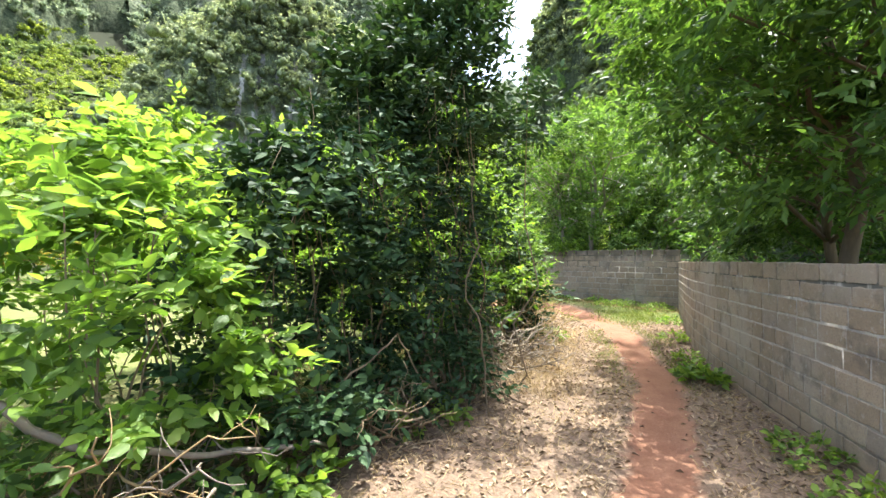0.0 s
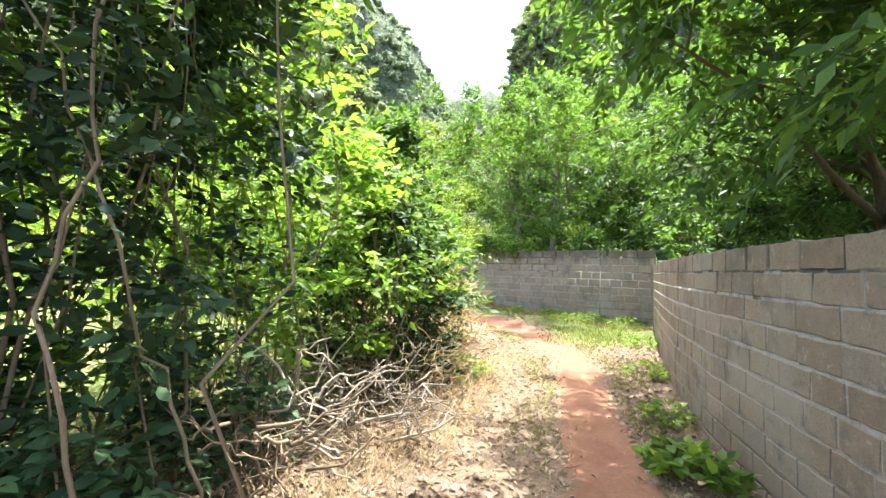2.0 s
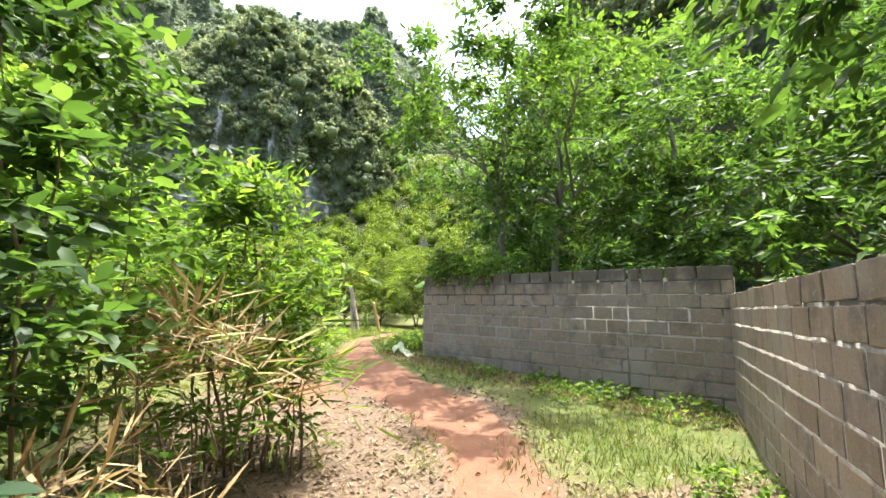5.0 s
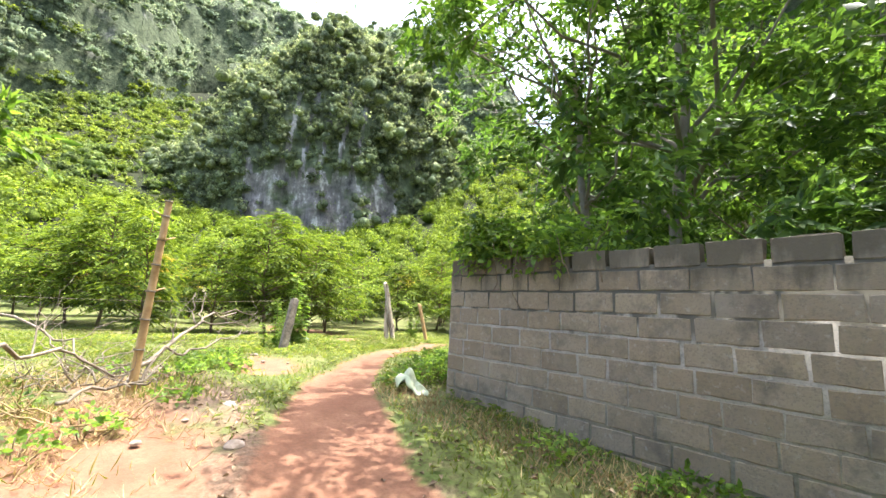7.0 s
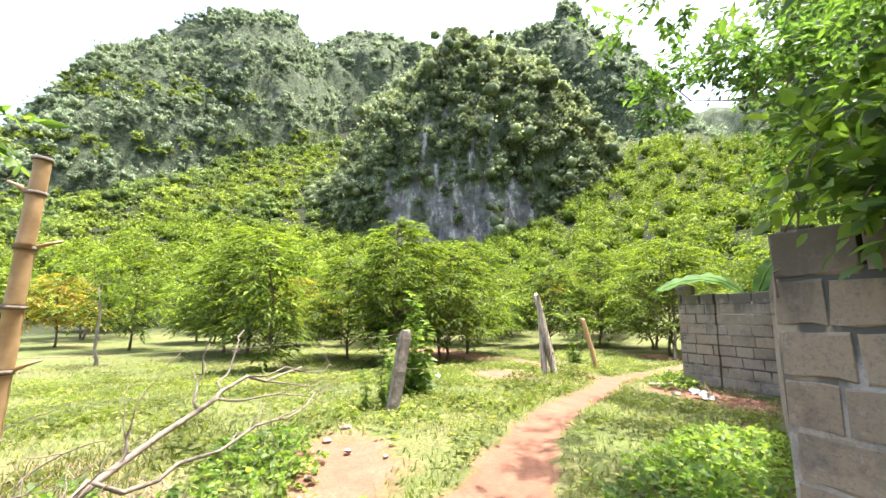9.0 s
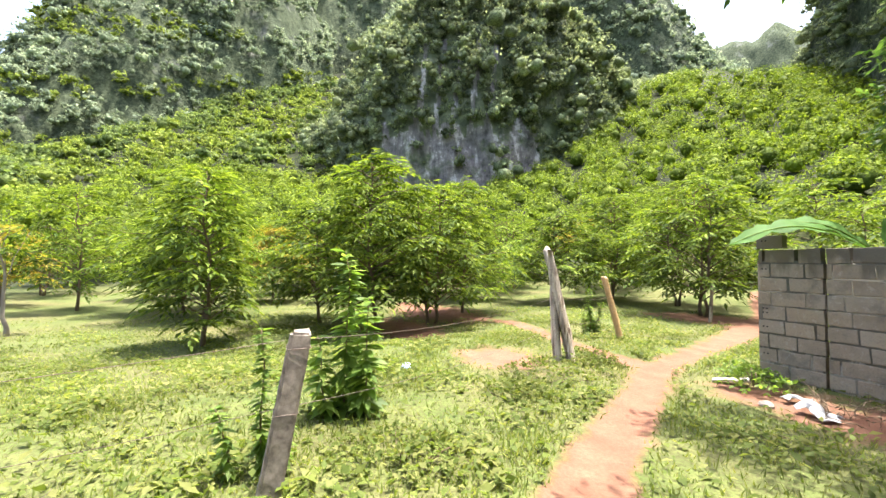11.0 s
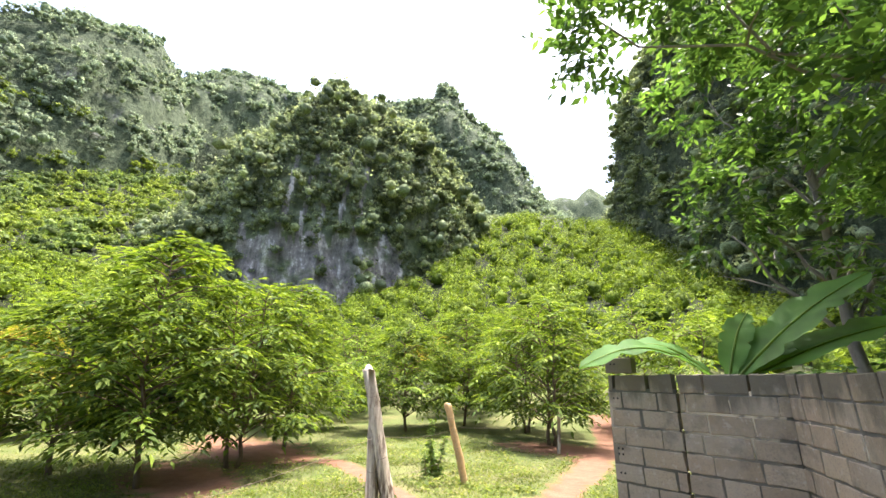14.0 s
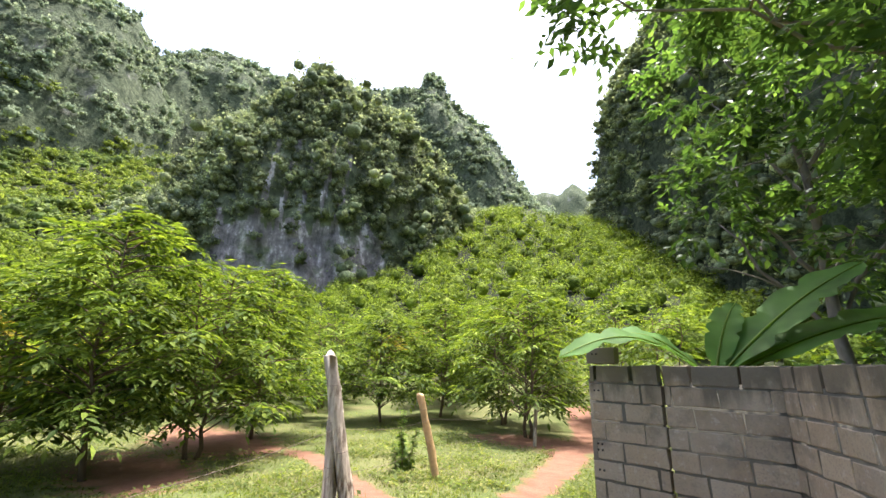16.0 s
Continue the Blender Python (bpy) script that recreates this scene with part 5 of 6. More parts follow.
# ---- banana plant, sapling and climbers ----


def banana(x, y):
    root = at(tagged(new("banana_plant"), "young banana plant with broad torn green leaves behind the wall", "banana plant"), x, y)
    rng = np.random.default_rng(9)
    v, f = tube([(0, 0, -0.2), (0.02, 0, 0.6), (0.0, 0.02, 1.2), (0.02, 0.0, 1.75)], (0.11, 0.095, 0.08, 0.05), 12)
    part("stem", fast_mesh("stem", v, f, True), LEAF_BANANA, root)
    cr, up = np.array((0.64, 0.77, 0)), UP
    away = np.array((-0.77, 0.64, 0))
    for side, rise, depth, width, droop in ((1.85, 1.45, -0.2, 0.56, 0.05), (2.95, 1.05, -0.4, 0.56, 0.18), (-1.8, 0.62, -0.25, 0.44, 0.40), (0.6, 1.0, 0.3, 0.36, 0.05), (-1.25, 0.75, 0.4, 0.40, 0.36), (1.4, 0.7, 0.2, 0.46, 0.35)):
        a = np.array((0.02, 0.0, 1.65))
        b = a + cr * side + away * depth + up * rise
        n = 26
        s = np.linspace(0, 1, n)
        mid_rib = a + (b - a) * s[:, None]
        mid_rib[:, 2] += 0.35 * np.sin(s * math.pi) * (0.3 + droop) - droop * s ** 2
        tan = unit(np.gradient(mid_rib, axis=0))
        sd = unit(np.cross(tan, UP + away * -0.4))
        nr = np.cross(sd, tan)
        half = width * 0.5 * np.clip(np.sin(math.pi * np.clip((s - 0.10) / 0.90, 0, 1)) ** 0.45, 0.03, 1)
        cols = []
        for k, e in enumerate((-1, -0.55, 0, 0.55, 1)):
            torn = 1 - 0.3 * (np.sin(s * 46 + k + side) > 0.88) * abs(e)
            wave = 0.02 * np.sin(s * 30 + e * 3) * abs(e)
            cols.append(mid_rib + sd * (half * e * torn)[:, None] + nr * (0.16 * abs(e) * half + wave)[:, None])
        V = np.stack(cols, 1).reshape(-1, 3)
        i, j = np.meshgrid(np.arange(n - 1), np.arange(4), indexing="ij")
        F = np.stack([i * 5 + j, i * 5 + j + 1, (i + 1) * 5 + j + 1, (i + 1) * 5 + j], -1).reshape(-1, 4)
        leaf = part("leaf", fast_mesh("leaf", V, F, True), LEAF_BANANA, root)
        v, f = tube(mid_rib + nr * 0.012, np.linspace(0.018, 0.004, n), 6)
        part("midrib", fast_mesh("midrib", v, f, True), LEAF_SPROUT, leaf, "pale leaf midrib")


banana(-13.25, 21.1)


def sapling(x, y, high, seed, leaf=0.17):
    rng = np.random.default_rng(seed)
    root = at(tagged(new("sapling"), "upright leafy sapling with drooping pointed leaves", "sapling"), x, y)
    for i, (dx, dy, hh) in enumerate(((0, 0, 1.0), (0.10, 0.12, 0.72), (-0.12, 0.10, 0.62), (0.05, -0.16, 0.5))):
        path = wander(rng, (dx, dy, -0.1), (dx * 1.8, dy * 1.8, high * hh), 9, 0.05)
        v, f = tube(path, np.linspace(0.011, 0.003, 9), 6)
        stem = part("stem", fast_mesh("stem", v, f, True), VINE_STEM, root)
        n = int(210 * hh)
        s = rng.uniform(0.12, 1.0, n)
        p = np.stack([np.interp(s, np.linspace(0, 1, 9), path[:, c]) for c in range(3)], 1)
        a = rng.uniform(0, 2 * math.pi, n)
        d = np.stack([np.cos(a), np.sin(a), 0.25 - 0.5 * (1 - s) - rng.uniform(0, 0.4, n)], 1)
        L = leaf * rng.uniform(0.7, 1.2, n) * (1.15 - 0.5 * s)
        v, f = broad(p, d, unit(UP + 0.3 * rng.normal(0, 1, (n, 3))), L, L * 0.34)
        part("foliage", fast_mesh("foliage", v, f), LEAF_SPROUT, root)


sapling(-14.55, 14.36, 1.65, 11, 0.24)
sapling(-13.5, 13.6, 1.05, 12, 0.12)
sapling(-18.75, 20.95, 1.1, 13, 0.15)


def climber(name, label, seed, spread, n, leaf, mat, hang=0):
    """Leaves lying over a wall's top. spread: boxes x0, x1, y0, y1, z0, z1."""
    rng = np.random.default_rng(seed)
    root = tagged(new(name), label, "climber")
    P = []
    for x0, x1, y0, y1, z0, z1 in spread:
        k = int(n / len(spread))
        P.append(np.stack([rng.uniform(x0, x1, k), rng.uniform(y0, y1, k), z0 + (z1 - z0) * rng.uniform(0, 1, k) ** 1.2], 1))
    P = np.concatenate(P)
    t = rng.normal(0, 0.7, P.shape) + np.array((-0.2, -0.7, 0.15))
    v, f = sprays(rng, P, t, 0.26, 6, leaf, leaf * 0.5, 0.35, True)
    part("foliage", fast_mesh("foliage", v, f), mat, root)
    for i in range(hang):
        x0, x1, y0, y1, z0, z1 = spread[i % len(spread)]
        a = np.array((rng.uniform(x0, x1), y0 + 0.03, z0 + 0.25))
        path = wander(rng, a, a + np.array((rng.uniform(-0.2, 0.2), -0.05, -rng.uniform(0.3, 0.8))), 8, 0.15)
        v, f = tube(path, 0.005, 5)
        part("tendril", fast_mesh("tendril", v, f, True), VINE_STEM, root)
    return root


climber("climber", "leafy green creeper tumbling over the end of the block wall", 401, [(-8.4, -7.0, 14.0, 14.5, 1.78, 2.1), (-8.6, -7.8, 14.1, 14.6, 1.92, 2.4), (-8.1, -6.4, 14.15, 14.8, 1.88, 2.3)], 420, 0.095, LEAF_HEDGE, 9)

# ---- litter and rubbish ----


def crumple(name, label, category, seed, x, y, size, mat, lift=0.0, folds=5.0):
    """A crumpled sheet: a creased lump lying on the ground."""
    bm = bmesh.new()
    bmesh.ops.create_icosphere(bm, subdivisions=4, radius=1.0)
    off = Vector((seed * 3.1, seed * 1.7, seed))
    for v in bm.verts:
        n = noise.ridged_multi_fractal(v.co * folds * 0.3 + off, 0.8, 2.0, 4, 1.0, 2.0)
        v.co *= 0.62 + 0.28 * n
        v.co = Vector((v.co.x * size[0], v.co.y * size[1], max(-0.15, v.co.z) * size[2]))
    ob = part(name, bm, mat)
    at(tagged(ob, label, category), x, y, seed * 40.0)
    ob.location.z += lift
    return ob


def torn_sheet(name, label, category, x, y, length, width, high, turn, mat):
    """A stiff torn sheet, creased and folded over itself."""
    n, k = 26, 14
    u, v = np.meshgrid(np.linspace(0, 1, n), np.linspace(-1, 1, k), indexing="ij")
    half = width * (0.5 + 0.16 * np.sin(u * 7 + turn) + 0.10 * np.sin(u * 19))
    p = np.stack([length * (u - 0.4) + 0.06 * length * np.sin(v * 6), v * half + 0.08 * length * np.sin(u * 6), np.zeros_like(u)], -1)
    fold = np.abs(np.sin(u * 8 + v * 2.2 + turn)) + 0.6 * np.abs(np.sin(v * 4.5 - u * 5))
    p[..., 2] = 0.015 + high * (np.exp(-((u - 0.3) / 0.28) ** 2) * 0.7 + 0.28 * fold * (0.4 + 0.6 * (1 - np.abs(v)))) - high * 0.25 * np.abs(v) ** 1.5
    p[..., 2] = np.maximum(p[..., 2], 0.008)
    i, j = np.meshgrid(np.arange(n - 1), np.arange(k - 1), indexing="ij")
    f = np.stack([i * k + j, (i + 1) * k + j, (i + 1) * k + j + 1, i * k + j + 1], -1).reshape(-1, 4)
    ob = part(name, fast_mesh(name, p.reshape(-1, 3), f, False), mat)
    thick = ob.modifiers.new("thickness", "SOLIDIFY")
    thick.thickness = 0.005
    at(tagged(ob, label, category), x, y, turn)


torn_sheet("plastic_sack", "torn pale green-white sack folded over weeds beside the wall", "sack", -8.94, 13.74, 0.44, 0.20, 0.26, 30, SACK)
torn_sheet("plastic_bag", "crumpled white plastic bag on the soil", "rubbish", -13.02, 19.15, 0.38, 0.24, 0.11, 10, PLASTIC_WHITE)
torn_sheet("plastic_bag", "small crumpled white plastic scrap in the grass", "rubbish", -13.35, 19.42, 0.30, 0.14, 0.06, 60, PLASTIC_WHITE)
crumple("plastic_wrapper", "small blue and white wrapper in the grass", "rubbish", 4, -16.3, 15.5, (0.10, 0.07, 0.07), PLASTIC_BLUE)
crumple("plastic_scrap", "white scrap of plastic on the red soil", "rubbish", 5, -9.35, 11.75, (0.06, 0.05, 0.03), PLASTIC_WHITE)
bm = bmesh.new()
bmesh.ops.create_cube(bm, size=1.0)
bmesh.ops.subdivide_edges(bm, edges=bm.edges, cuts=3, use_grid_fill=True)
for v in bm.verts:
    v.co = Vector((v.co.x * 0.42, v.co.y * (0.15 + 0.03 * math.sin(v.co.x * 5)), v.co.z * 0.020 + 0.045 + 0.05 * v.co.x))
at(tagged(part("plank", bm, PLANK), "short pale board lying in the grass", "board"), -14.15, 19.45, 35)


def stone(seed, x, y, r):
    bm = bmesh.new()
    bmesh.ops.create_icosphere(bm, subdivisions=2, radius=r)
    for v in bm.verts:
        v.co *= 1 + 0.35 * noise.noise(v.co / r * 0.9 + Vector((seed, seed * 2.0, 0)))
        v.co.z *= 0.5
    at(tagged(part("stone", bm, STONE), "pale loose stone half sunk in red soil", "stone", "stones by the path"), x, y, seed * 50)


for i, (x, y, r) in enumerate(((-8.2, 11.5, 0.08), (-9.0, 11.3, 0.03), (-11.9, 12.9, 0.04), (-12.3, 12.75, 0.05), (-11.4, 12.5, 0.035), (-9.9, 11.8, 0.03), (-11.6, 13.2, 0.03), (-8.6, 10.9, 0.04), (-4.2, 9.9, 0.03), (-2.7, 6.9, 0.03), (-12.7, 13.0, 0.07), (-13.4, 19.0, 0.08))):
    stone(i, x, y, r)

# ---- ground cover ----


def scatter(rng, n, box, keep):
    x, y = rng.uniform(box[0], box[1], n), rng.uniform(box[2], box[3], n)
    ok = rng.uniform(0, 1, n) < keep(x, y)
    x, y = x[ok], y[ok]
    z = ground_z(x, y) - 0.035 * np.clip(soil_at(x, y) * 2 - 0.6, 0, 1)
    return np.stack([x, y, z], 1)


WALL_A = np.array([(4.3, -6.5), (2.7, -2.2), (1.6, 0.5), (0.42, 3.3), (-0.58, 5.5), (-1.26, 7.1), (-1.80, 8.7), (-2.27, 10.6), (-3.08, 14.15)])


def lane_side(x, y):
    """1 left of the wall beside the lane, 0 beyond it."""
    return (x < np.interp(y, WALL_A[:, 1], WALL_A[:, 0]) - 0.08) & ((y < 14.1) | (x < -8.7 - (y - 14.1) * 0.614))


def turf_mask(x, y):
    patch = 0.55 + 0.45 * np.sin(x * 1.9 + np.sin(y * 1.3)) * np.sin(y * 1.7 + 0.6)
    near = np.clip(1.25 - np.hypot(x + 14, y - 15.5) / 13, 0.04, 1)
    return np.clip(1 - 1.6 * soil_at(x, y), 0, 1) * np.clip(1 - 1.3 * litter_at(x, y), 0, 1) * patch * near * lane_side(x, y)


def blades(name, label, rng, p, high, wide, mat, lie=0.5):
    n = len(p)
    a = rng.uniform(0, 2 * math.pi, n)
    d = np.stack([np.cos(a) * lie, np.sin(a) * lie, np.full(n, 1.0)], 1) + rng.normal(0, 0.25, (n, 3))
    L = high * rng.uniform(0.4, 1.3, n)
    v, f = kites(p - (0, 0, 0.01), d, np.stack([np.cos(a), np.sin(a), np.full(n, 0.3)], 1), L, wide * rng.uniform(0.7, 1.4, n), 0.3, False)
    tagged(part(name, fast_mesh(name, v, f), mat), label, "grass", kind="stuff")


rng = np.random.default_rng(77)
p = scatter(rng, 600000, (-30, -6, 5, 28), turf_mask)
blades("meadow_grass", "short sunlit green meadow grass", rng, p, 0.075, 0.013, GRASS, 1.0)
p = scatter(rng, 76000, (-20, -8.5, 8, 23), lambda x, y: turf_mask(x, y) * (np.sin(x * 2.3 + y) * np.sin(y * 2.9 - x * 0.7) > 0.35))
blades("grass_tufts", "taller tufts of grass and weeds", rng, p, 0.13, 0.010, GRASS, 0.8)
p = scatter(rng, 9000, (-5.6, -2.5, 10.2, 13.9), lambda x, y: np.clip(1.15 - np.hypot((x + 3.9) / 1.2, (y - 12.0) / 1.5), 0, 1) * lane_side(x, y))
blades("corner_grass", "bright grass in the sunlit corner of the walls", rng, p, 0.10, 0.012, GRASS, 0.8)
p = scatter(rng, 16000, (-9.5, -2.8, 11.8, 14.05), lambda x, y: np.clip(1 - np.abs(y - 13.6) / 0.6, 0, 1) * (soil_at(x, y) < 0.4))
blades("dry_grass", "dry straw-coloured grass at the wall's foot", rng, p, 0.13, 0.008, STRAW, 1.3)
p = scatter(rng, 80000, (-6.6, 1.5, -3.5, 11.0), lambda x, y: lane_side(x, y) * np.clip(1 - 1.4 * soil_at(x, y), 0, 1) * 0.5)
blades("lane_straw", "dry stalks and straw beside the lane", rng, p, 0.13, 0.006, STRAW, 2.6)
p = scatter(rng, 26000, (-6.2, -1.2, 4.0, 11.2), lambda x, y: lane_side(x, y) * np.clip(1 - np.abs(from_line(x, y, LANE)[0] - 0.62) / 0.35, 0, 1) * np.clip((y - 4) / 3, 0, 1) * (np.sin(x * 3.1 + y * 1.3) * np.sin(y * 2.3 - x) > -0.2))
blades("verge_grass", "sparse yellow-green grass along the path", rng, p, 0.09, 0.009, GRASS, 1.2)


def fallen(name, label, rng, p, size, mat):
    n = len(p)
    a = rng.uniform(0, 2 * math.pi, n)
    d = np.stack([np.cos(a), np.sin(a), rng.normal(0.06, 0.14, n)], 1)
    L = size * rng.uniform(0.5, 1.4, n)
    v, f = kites(p + np.stack([np.zeros(n), np.zeros(n), rng.uniform(0.003, 0.014, n)], 1), d, unit(UP + rng.normal(0, 0.25, (n, 3))), L, L * 0.5, 0.35)
    tagged(part(name, fast_mesh(name, v, f), mat), label, "leaf litter", kind="stuff")


p = scatter(rng, 40000, (-7.5, 1.8, -4, 13.9), lambda x, y: lane_side(x, y) * np.clip(litter_at(x, y) * (1 - soil_at(x, y)) ** 1.5, 0.012, 1))
fallen("leaf_litter", "dry brown fallen leaves carpeting the lane side", rng, p, 0.060, LEAF_DRY)
p = scatter(rng, 16000, (-14.4, -8.6, 13.6, 20.2), lambda x, y: lane_side(x, y) * np.clip(1.15 - (-8.7 - (y - 14.1) * 0.614 - x) / 0.75, 0, 1) * 0.6)
fallen("leaf_litter", "brown debris and dead leaves along the foot of the wall", rng, p, 0.045, LEAF_DRY)
p = scatter(rng, 4500, (-13, -7.2, 9, 14), lambda x, y: np.clip(litter_at(x, y) + 0.06, 0, 1) * (soil_at(x, y) < 0.45))
fallen("leaf_litter", "scattered dry leaves on the red soil", rng, p, 0.05, LEAF_DRY)


p = scatter(rng, 330000, (-30, -7, 5, 28), lambda x, y: turf_mask(x, y) * (0.2 + 0.8 * (np.sin(x * 2.7 + 1.4 * np.sin(y * 1.9)) * np.sin(y * 3.1 + x) > 0.1)))
n = len(p)
a = rng.uniform(0, 2 * math.pi, n)
L = 0.075 * rng.uniform(0.4, 1.6, n)
v, f = kites(p + np.stack([np.zeros(n), np.zeros(n), rng.uniform(0.0, 0.08, n)], 1), np.stack([np.cos(a), np.sin(a), rng.uniform(0.0, 0.7, n)], 1), unit(UP + rng.normal(0, 0.3, (n, 3))), L, L * 0.55, 0.15, False)
tagged(part("meadow_weeds", fast_mesh("meadow_weeds", v, f), GRASS), "low broad-leaved weeds mixed into the turf", "weeds", kind="stuff")


def weeds(label, seed, x, y, r, n, leaf, mat, tall=0.25):
    """A low clump of broad-leaved weeds."""
    rng = np.random.default_rng(seed)
    root = at(tagged(new("weed_clump"), label, "weeds", "weeds along the walls"), x, y)
    a, q = rng.uniform(0, 2 * math.pi, n), r * rng.uniform(0, 1, n) ** 0.6
    z = tall * (1 - (q / r) ** 2 * 0.7) * rng.uniform(0.3, 1.0, n)
    px, py = np.cos(a) * q, np.sin(a) * q
    z = z + ground_z(px + x, py + y) - gz(x, y)
    p = np.stack([px, py, z], 1)
    t = np.stack([np.cos(a), np.sin(a), np.full(n, 0.5)], 1) + rng.normal(0, 0.5, (n, 3))
    v, f = sprays(rng, p, t, leaf * 1.3, 4, leaf, leaf * 0.62, 0.1, True)
    part("foliage", fast_mesh("foliage", v, f), mat, root)
    for k in range(10):
        v, f = tube(wander(rng, (px[k] * 0.5, py[k] * 0.5, -0.05), p[k], 4, 0.05), 0.005, 5)
        part("stalk", fast_mesh("stalk", v, f, True), VINE_STEM, root)


GREEN_WEED = "clump of broad-leaved green weeds at the foot of the wall"
for i, (x, y, r, n, leaf, tall) in enumerate(((-1.28, 6.06, 0.27, 60, 0.12, 0.26), (-1.7, 7.4, 0.25, 50, 0.07, 0.2), (-2.25, 9.3, 0.35, 70, 0.06, 0.2), (-2.75, 11.6, 0.4, 90, 0.055, 0.18), (-3.6, 13.6, 0.5, 160, 0.055, 0.25), (-4.6, 13.75, 0.5, 170, 0.055, 0.25),
                                        (-5.6, 13.75, 0.4, 110, 0.055, 0.2), (-5.1, 13.4, 0.5, 130, 0.05, 0.15), (-6.7, 13.7, 0.35, 60, 0.05, 0.15), (-9.5, 14.6, 0.55, 260, 0.06, 0.38), (-10.0, 15.4, 0.6, 260, 0.06, 0.35), (-10.5, 16.4, 0.55, 160, 0.06, 0.22), (-9.3, 13.9, 0.3, 60, 0.06, 0.2), (-13.9, 19.6, 0.4, 110, 0.06, 0.28), (-14.3, 19.9, 0.3, 70, 0.05, 0.2),
                                        (-0.1, 3.7, 0.3, 60, 0.07, 0.25), (0.3, 2.7, 0.35, 70, 0.08, 0.3), (-3.4, 2.0, 0.45, 70, 0.09, 0.25), (-3.1, 0.2, 0.4, 60, 0.12, 0.3), (-4.4, 7.4, 0.35, 50, 0.08, 0.3), (-11.4, 12.1, 0.45, 130, 0.06, 0.2), (-12.0, 12.2, 0.5, 150, 0.06, 0.22), (-13.4, 14.6, 0.5, 150, 0.05, 0.2), (-15.2, 17.2, 0.6, 190, 0.05, 0.22), (-15.7, 18.4, 0.45, 140, 0.05, 0.25), (-14.6, 16.4, 0.4, 90, 0.05, 0.15))):
    weeds(GREEN_WEED, 500 + i, x, y, r, n, leaf, GRASS if i >= 22 else LEAF_SPROUT if i % 3 else LEAF_HEDGE, tall)

# first two dimmer, the rest near black: shade painted into the leaf colour
for i, (x, y, r, h) in enumerate(((-3.9, -1.5, 0.5, 0.8), (-3.75, -0.6, 0.45, 0.7), (-3.6, 0.3, 0.4, 0.6), (-3.35, 1.0, 0.35, 0.5))):
    shrub("undergrowth", "low undergrowth with broad green leaves and brown stems", 170 + i, x, y, r, h, 75, LEAF_SHADE if i < 2 else LEAF_HEDGE_SHADED, 0.13, 0.065, 6, 0.1)

# dark leaf colour paints the shade at the foot of the tall shrubs
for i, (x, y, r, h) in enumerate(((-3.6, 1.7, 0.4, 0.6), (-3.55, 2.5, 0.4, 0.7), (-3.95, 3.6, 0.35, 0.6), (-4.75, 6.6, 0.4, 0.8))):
    shrub("undergrowth", "undergrowth with brown stems, shade put into its leaf colour", 180 + i, x, y, r, h, 120, LEAF_HEDGE_SHADED, 0.10, 0.05, 12, 0.15)

for i, (x, y, r, h, n) in enumerate(((-5.45, 8.35, 0.40, 1.3, 120), (-4.9, 7.6, 0.35, 0.8, 80), (-5.9, 9.3, 0.35, 1.1, 110))):
    shrub("reed_clump", "clump of reed grass with long drooping dry leaves", 190 + i, x, y, r, h, n, STRAW if i != 2 else LEAF_HEDGE, 0.30, 0.020, 8, 0.25, m=4)
p = scatter(rng, 30000, (-12.6, -7.0, 9.2, 12.4), lambda x, y: np.clip(1.1 - np.hypot((x + 10.2) / 2.6, (y - 10.4) / 1.3), 0, 1) * (np.sin(x * 3 + y) * np.sin(y * 4 - x) > -0.25))
blades("brush_straw", "dry stalks and straw over the red soil", rng, p, 0.15, 0.007, STRAW, 2.0)
p = scatter(rng, 14000, (-12.6, -7.0, 9.2, 12.6), lambda x, y: np.clip(1.0 - np.hypot((x + 10.4) / 2.6, (y - 10.9) / 1.3), 0, 1) * (np.sin(x * 2.1 - y) * np.sin(y * 2.4 + x) > 0.2))
blades("brush_grass", "thin green grass growing through dry brush", rng, p, 0.16, 0.010, GRASS, 0.9)
p = scatter(rng, 12000, (-4.6, -2.2, 3.5, 9.0), lambda x, y: np.clip(1.0 - np.abs(x - np.interp(y, (3.5, 9.0), (-2.9, -4.9))) / 0.7, 0, 1) * 0.8)
blades("hedge_straw", "bleached dry grass at the hedge foot", rng, p, 0.22, 0.007, STRAW, 1.4)
for i, (x, y) in enumerate(((-9.0, 10.6), (-9.9, 10.0), (-10.9, 11.5), (-9.7, 11.3), (-8.6, 10.2), (-11.3, 10.9))):
    weeds("small green weed growing out of the red soil", 560 + i, x, y, 0.22, 34, 0.06, LEAF_HEDGE, 0.18)

# ---- block walls ----


def block_mesh(seed):
    rnd = random.Random(seed)
    bm = bmesh.new()
    bmesh.ops.create_cube(bm, size=1.0)
    for v in bm.verts:
        v.co = Vector((v.co.x * 0.392, v.co.y * 0.114, v.co.z * 0.178))
    bmesh.ops.subdivide_edges(bm, edges=[e for e in bm.edges if abs(e.verts[0].co.x - e.verts[1].co.x) > 0.1], cuts=3)
    sharp = [e for e in bm.edges if len(e.link_faces) == 2 and e.calc_face_angle() > 0.5]
    bmesh.ops.bevel(bm, geom=sharp, offset=0.006, segments=1, affect="EDGES")
    for v in bm.verts:
        v.co += Vector((rnd.uniform(-1, 1) * 0.010, rnd.uniform(-1, 1) * 0.0008, rnd.uniform(-1, 1) * 0.0065))
    me = bpy.data.meshes.new("block")
    bm.to_mesh(me)
    bm.free()
    me.materials.append(BLOCK)
    return me


BLOCKS = [block_mesh(i) for i in range(14)]
HALF = 0.0508


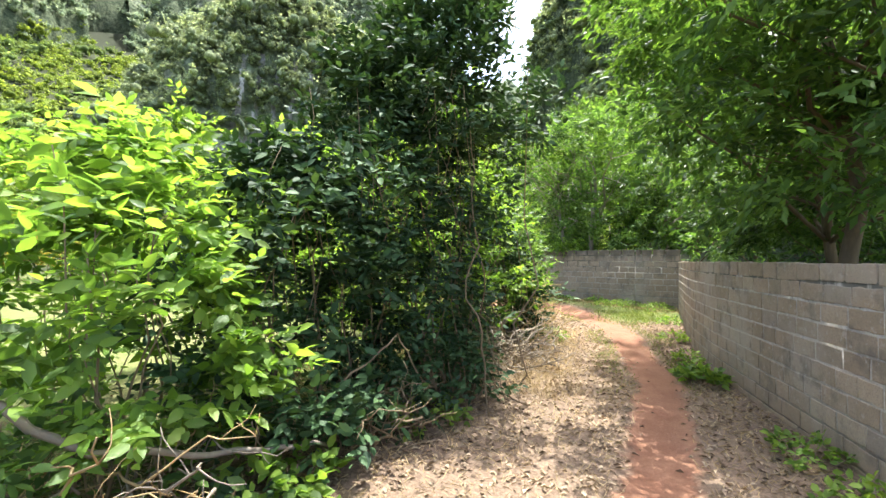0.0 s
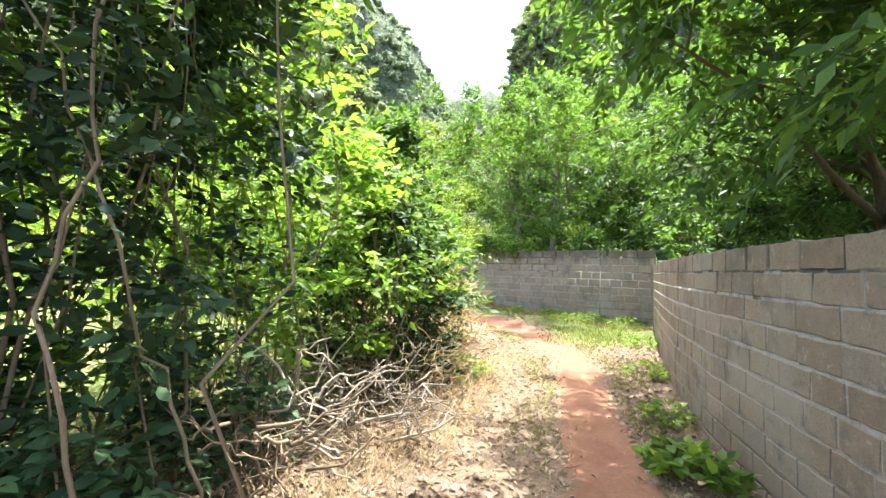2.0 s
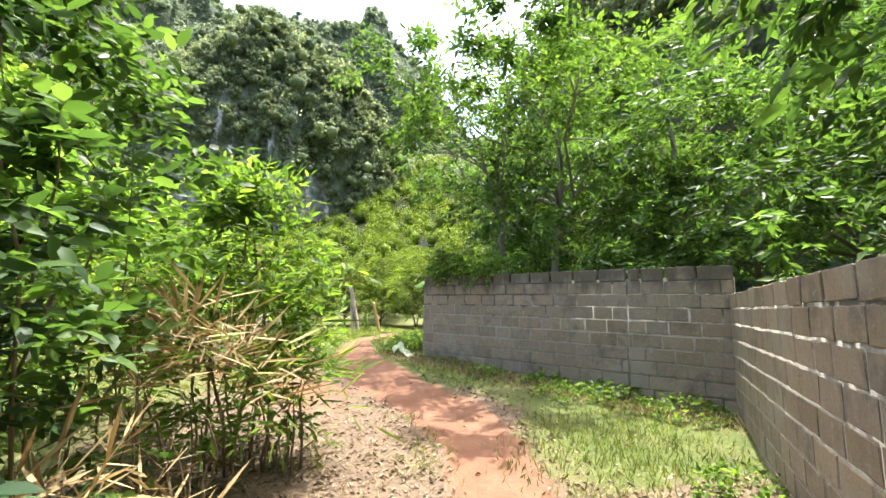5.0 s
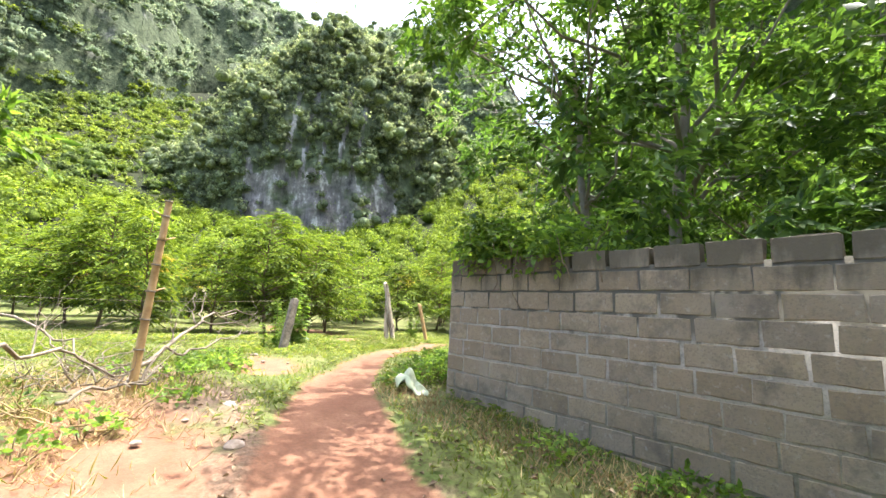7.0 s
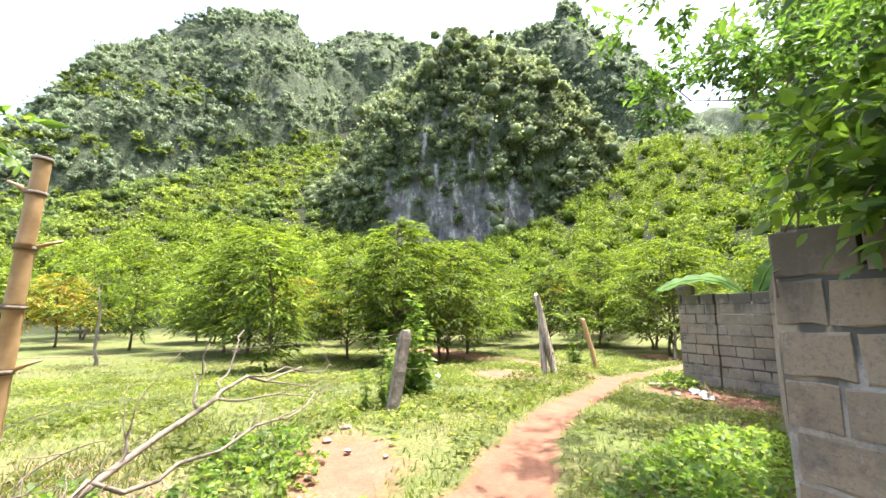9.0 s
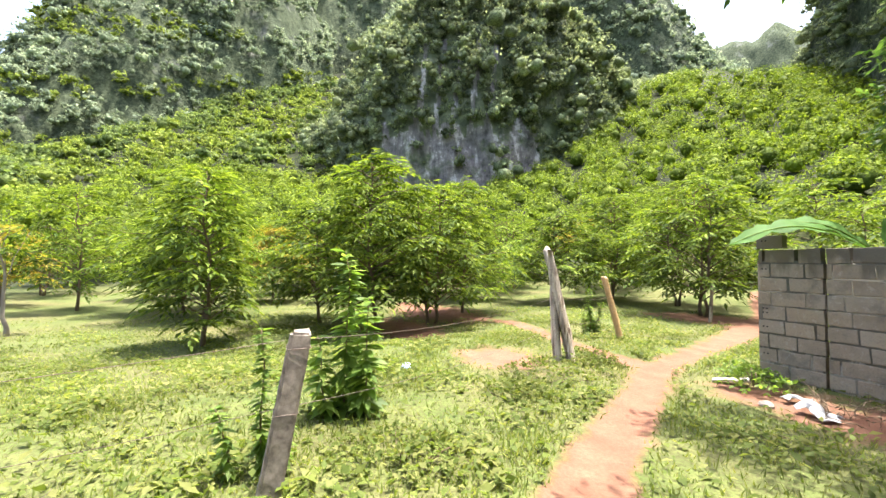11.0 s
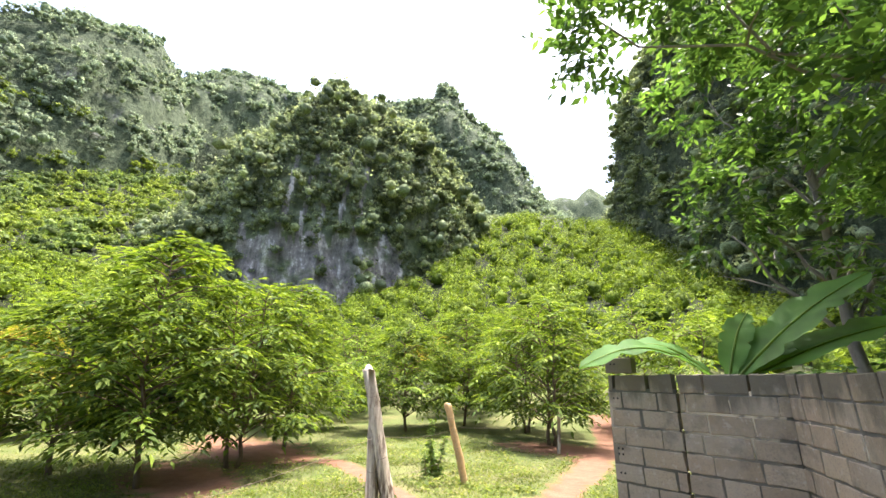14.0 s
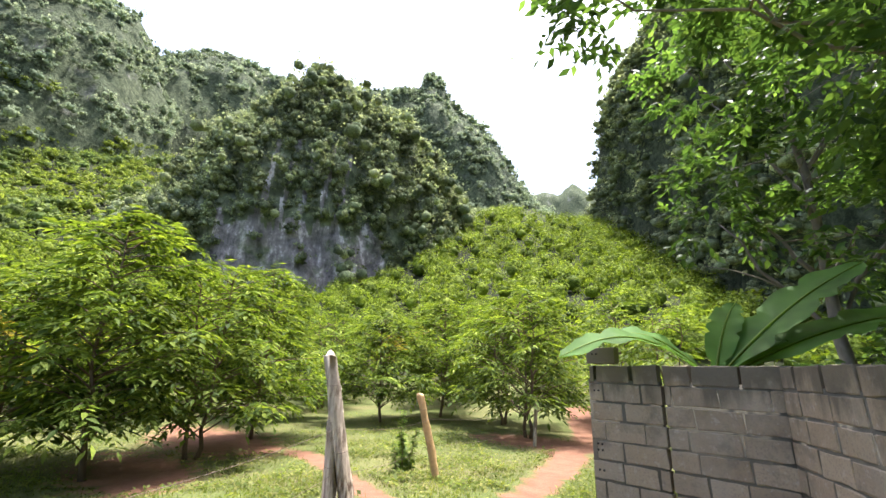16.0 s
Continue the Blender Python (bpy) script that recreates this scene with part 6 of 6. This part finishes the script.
def block_wall(name, label, line, top, courses, seed, own=lambda s: True, extra=(), gaps=(), mortar=MORTAR, slot=0.0):
    """A wall of concrete blocks along a line, laid in mortar. own: which stretch is made of blocks that stand as objects of their own."""
    rnd = random.Random(seed)
    line = np.array(line, float)
    leg = np.concatenate([[0], np.cumsum(np.hypot(*np.diff(line, axis=0).T))])
    total = leg[-1]

    def spot(s):
        x, y = np.interp(s, leg, line[:, 0]), np.interp(s, leg, line[:, 1])
        e = 0.15
        dx, dy = np.interp(s + e, leg, line[:, 0]) - np.interp(s - e, leg, line[:, 0]), np.interp(s + e, leg, line[:, 1]) - np.interp(s - e, leg, line[:, 1])
        return x, y, math.atan2(dy, dx)

    root = tagged(new(name), label, "wall", kind="structure")
    cuts = [0.0, *gaps, total]
    for s0, s1 in zip(cuts[:-1], cuts[1:]):
        n = max(2, int((s1 - s0) / 0.4) + 1)
        V, F = [], []
        for s in np.linspace(s0 + (slot if s0 else 0), s1 - (slot if s1 < total else 0), n):
            x, y, a = spot(s)
            ox, oy = -math.sin(a) * HALF, math.cos(a) * HALF
            for k in (1, -1):
                for z in (top - courses * 0.2 - 0.1, top - 0.165):
                    V.append((x + ox * k, y + oy * k, z))
        for i in range(n - 1):
            b = i * 4
            F += [(b, b + 1, b + 5, b + 4), (b + 2, b + 6, b + 7, b + 3), (b + 1, b + 3, b + 7, b + 5), (b, b + 4, b + 6, b + 2)]
        F += [(0, 2, 3, 1), (n * 4 - 4, n * 4 - 3, n * 4 - 1, n * 4 - 2)]
        part("mortar", fast_mesh("mortar", np.array(V), np.array(F)), mortar, root, "grey mortar between the blocks")
    rest = []
    for c in range(courses):
        z = top - 0.2 * c - 0.1
        for s0, s1 in zip(cuts[:-1], cuts[1:]):
            s = s0 + (0.008 if s0 else 0) - (0.205 if (c + seed) % 2 else 0.0)
            end = s1 - (0.008 if s1 < total else 0)
            while s < end - 0.03:
                nxt = s + rnd.choice((0.41, 0.41, 0.40, 0.42, 0.36, 0.31, 0.44))
                b0, b1 = max(s, s0), min(nxt, end)
                if b1 - b0 > 0.05:
                    m = (b0 + b1) / 2
                    x, y, a = spot(m)
                    mat = pose(x + math.sin(a) * rnd.uniform(-0.0005, 0.0005), y - math.cos(a) * rnd.uniform(-0.0005, 0.0005), z + rnd.uniform(-0.004, 0.004), rnd.uniform(-0.15, 0.15), rnd.uniform(-0.9, 0.9), math.degrees(a) + rnd.uniform(-0.12, 0.12)) @ Matrix.Diagonal(((b1 - b0 - (rnd.uniform(0.014, 0.06) if c == 0 else rnd.uniform(0.010, 0.030))) / 0.392, 1, rnd.uniform(0.95, 1.12) if c == 0 else rnd.uniform(0.97, 1.03), 1))
                    me = BLOCKS[rnd.randrange(14)]
                    if own(m):
                        ob = new("block", me)
                        ob.parent = root
                        ob.matrix_basis = mat
                    else:
                        rest.append((me, mat))
                s = nxt
    for s, z, length in extra:
        x, y, a = spot(s)
        ob = new("block", BLOCKS[0])
        ob.parent = root
        ob.matrix_basis = pose(x, y, z, 0, 0, math.degrees(a)) @ Matrix.Diagonal((length / 0.392, 1, 1, 1))
    if rest:
        bm = bmesh.new()
        for me, mat in rest:
            k = len(bm.verts)
            bm.from_mesh(me)
            bm.verts.ensure_lookup_table()
            for v in bm.verts[k:]:
                v.co = mat @ v.co
        tagged(part("block_rest", bm, BLOCK, root), kind="stuff")


block_wall("wall_a", "long low wall of weathered grey concrete blocks along the lane", WALL_A[::-1] - np.array((-0.05, 0)), 1.45, 11, 1, lambda s: s < 11.4)
block_wall("wall_b", "grey concrete block wall across the end of the lane", [(-3.02, 14.2), (-8.70, 14.2)], 1.85, 11, 2, gaps=(1.40,))
block_wall("wall_c", "grey concrete block wall running on beside the path", [(-8.64, 14.26), (-12.42, 20.33)], 1.9, 11, 3, mortar=MORTAR_MOSSY)
block_wall("wall_d", "short return of grey concrete block wall with an open joint", [(-12.36, 20.36), (-14.26, 20.27)], 1.9, 11, 4, gaps=(1.10,), mortar=MORTAR_MOSSY, slot=0.03, extra=((1.74, 2.0, 0.34),))

# drilled holes in the end blocks of the short return: plugs painted with inner shade
HOLE = plain("hole_shadow", (0.012, 0.011, 0.010), (0.02, 0.018, 0.016), 0.95)
end_wall = bpy.data.objects["wall_d"]
for z in (1.06, 1.00, 2.02, 0.42, 1.62, 0.80):
    for dx in (0.05, 0.10):
        v, f = tube([(-14.24 + dx, 20.2105, z), (-14.24 + dx, 20.222, z)], 0.011, 10)
        part("hole", fast_mesh("hole", v, f), HOLE, end_wall)
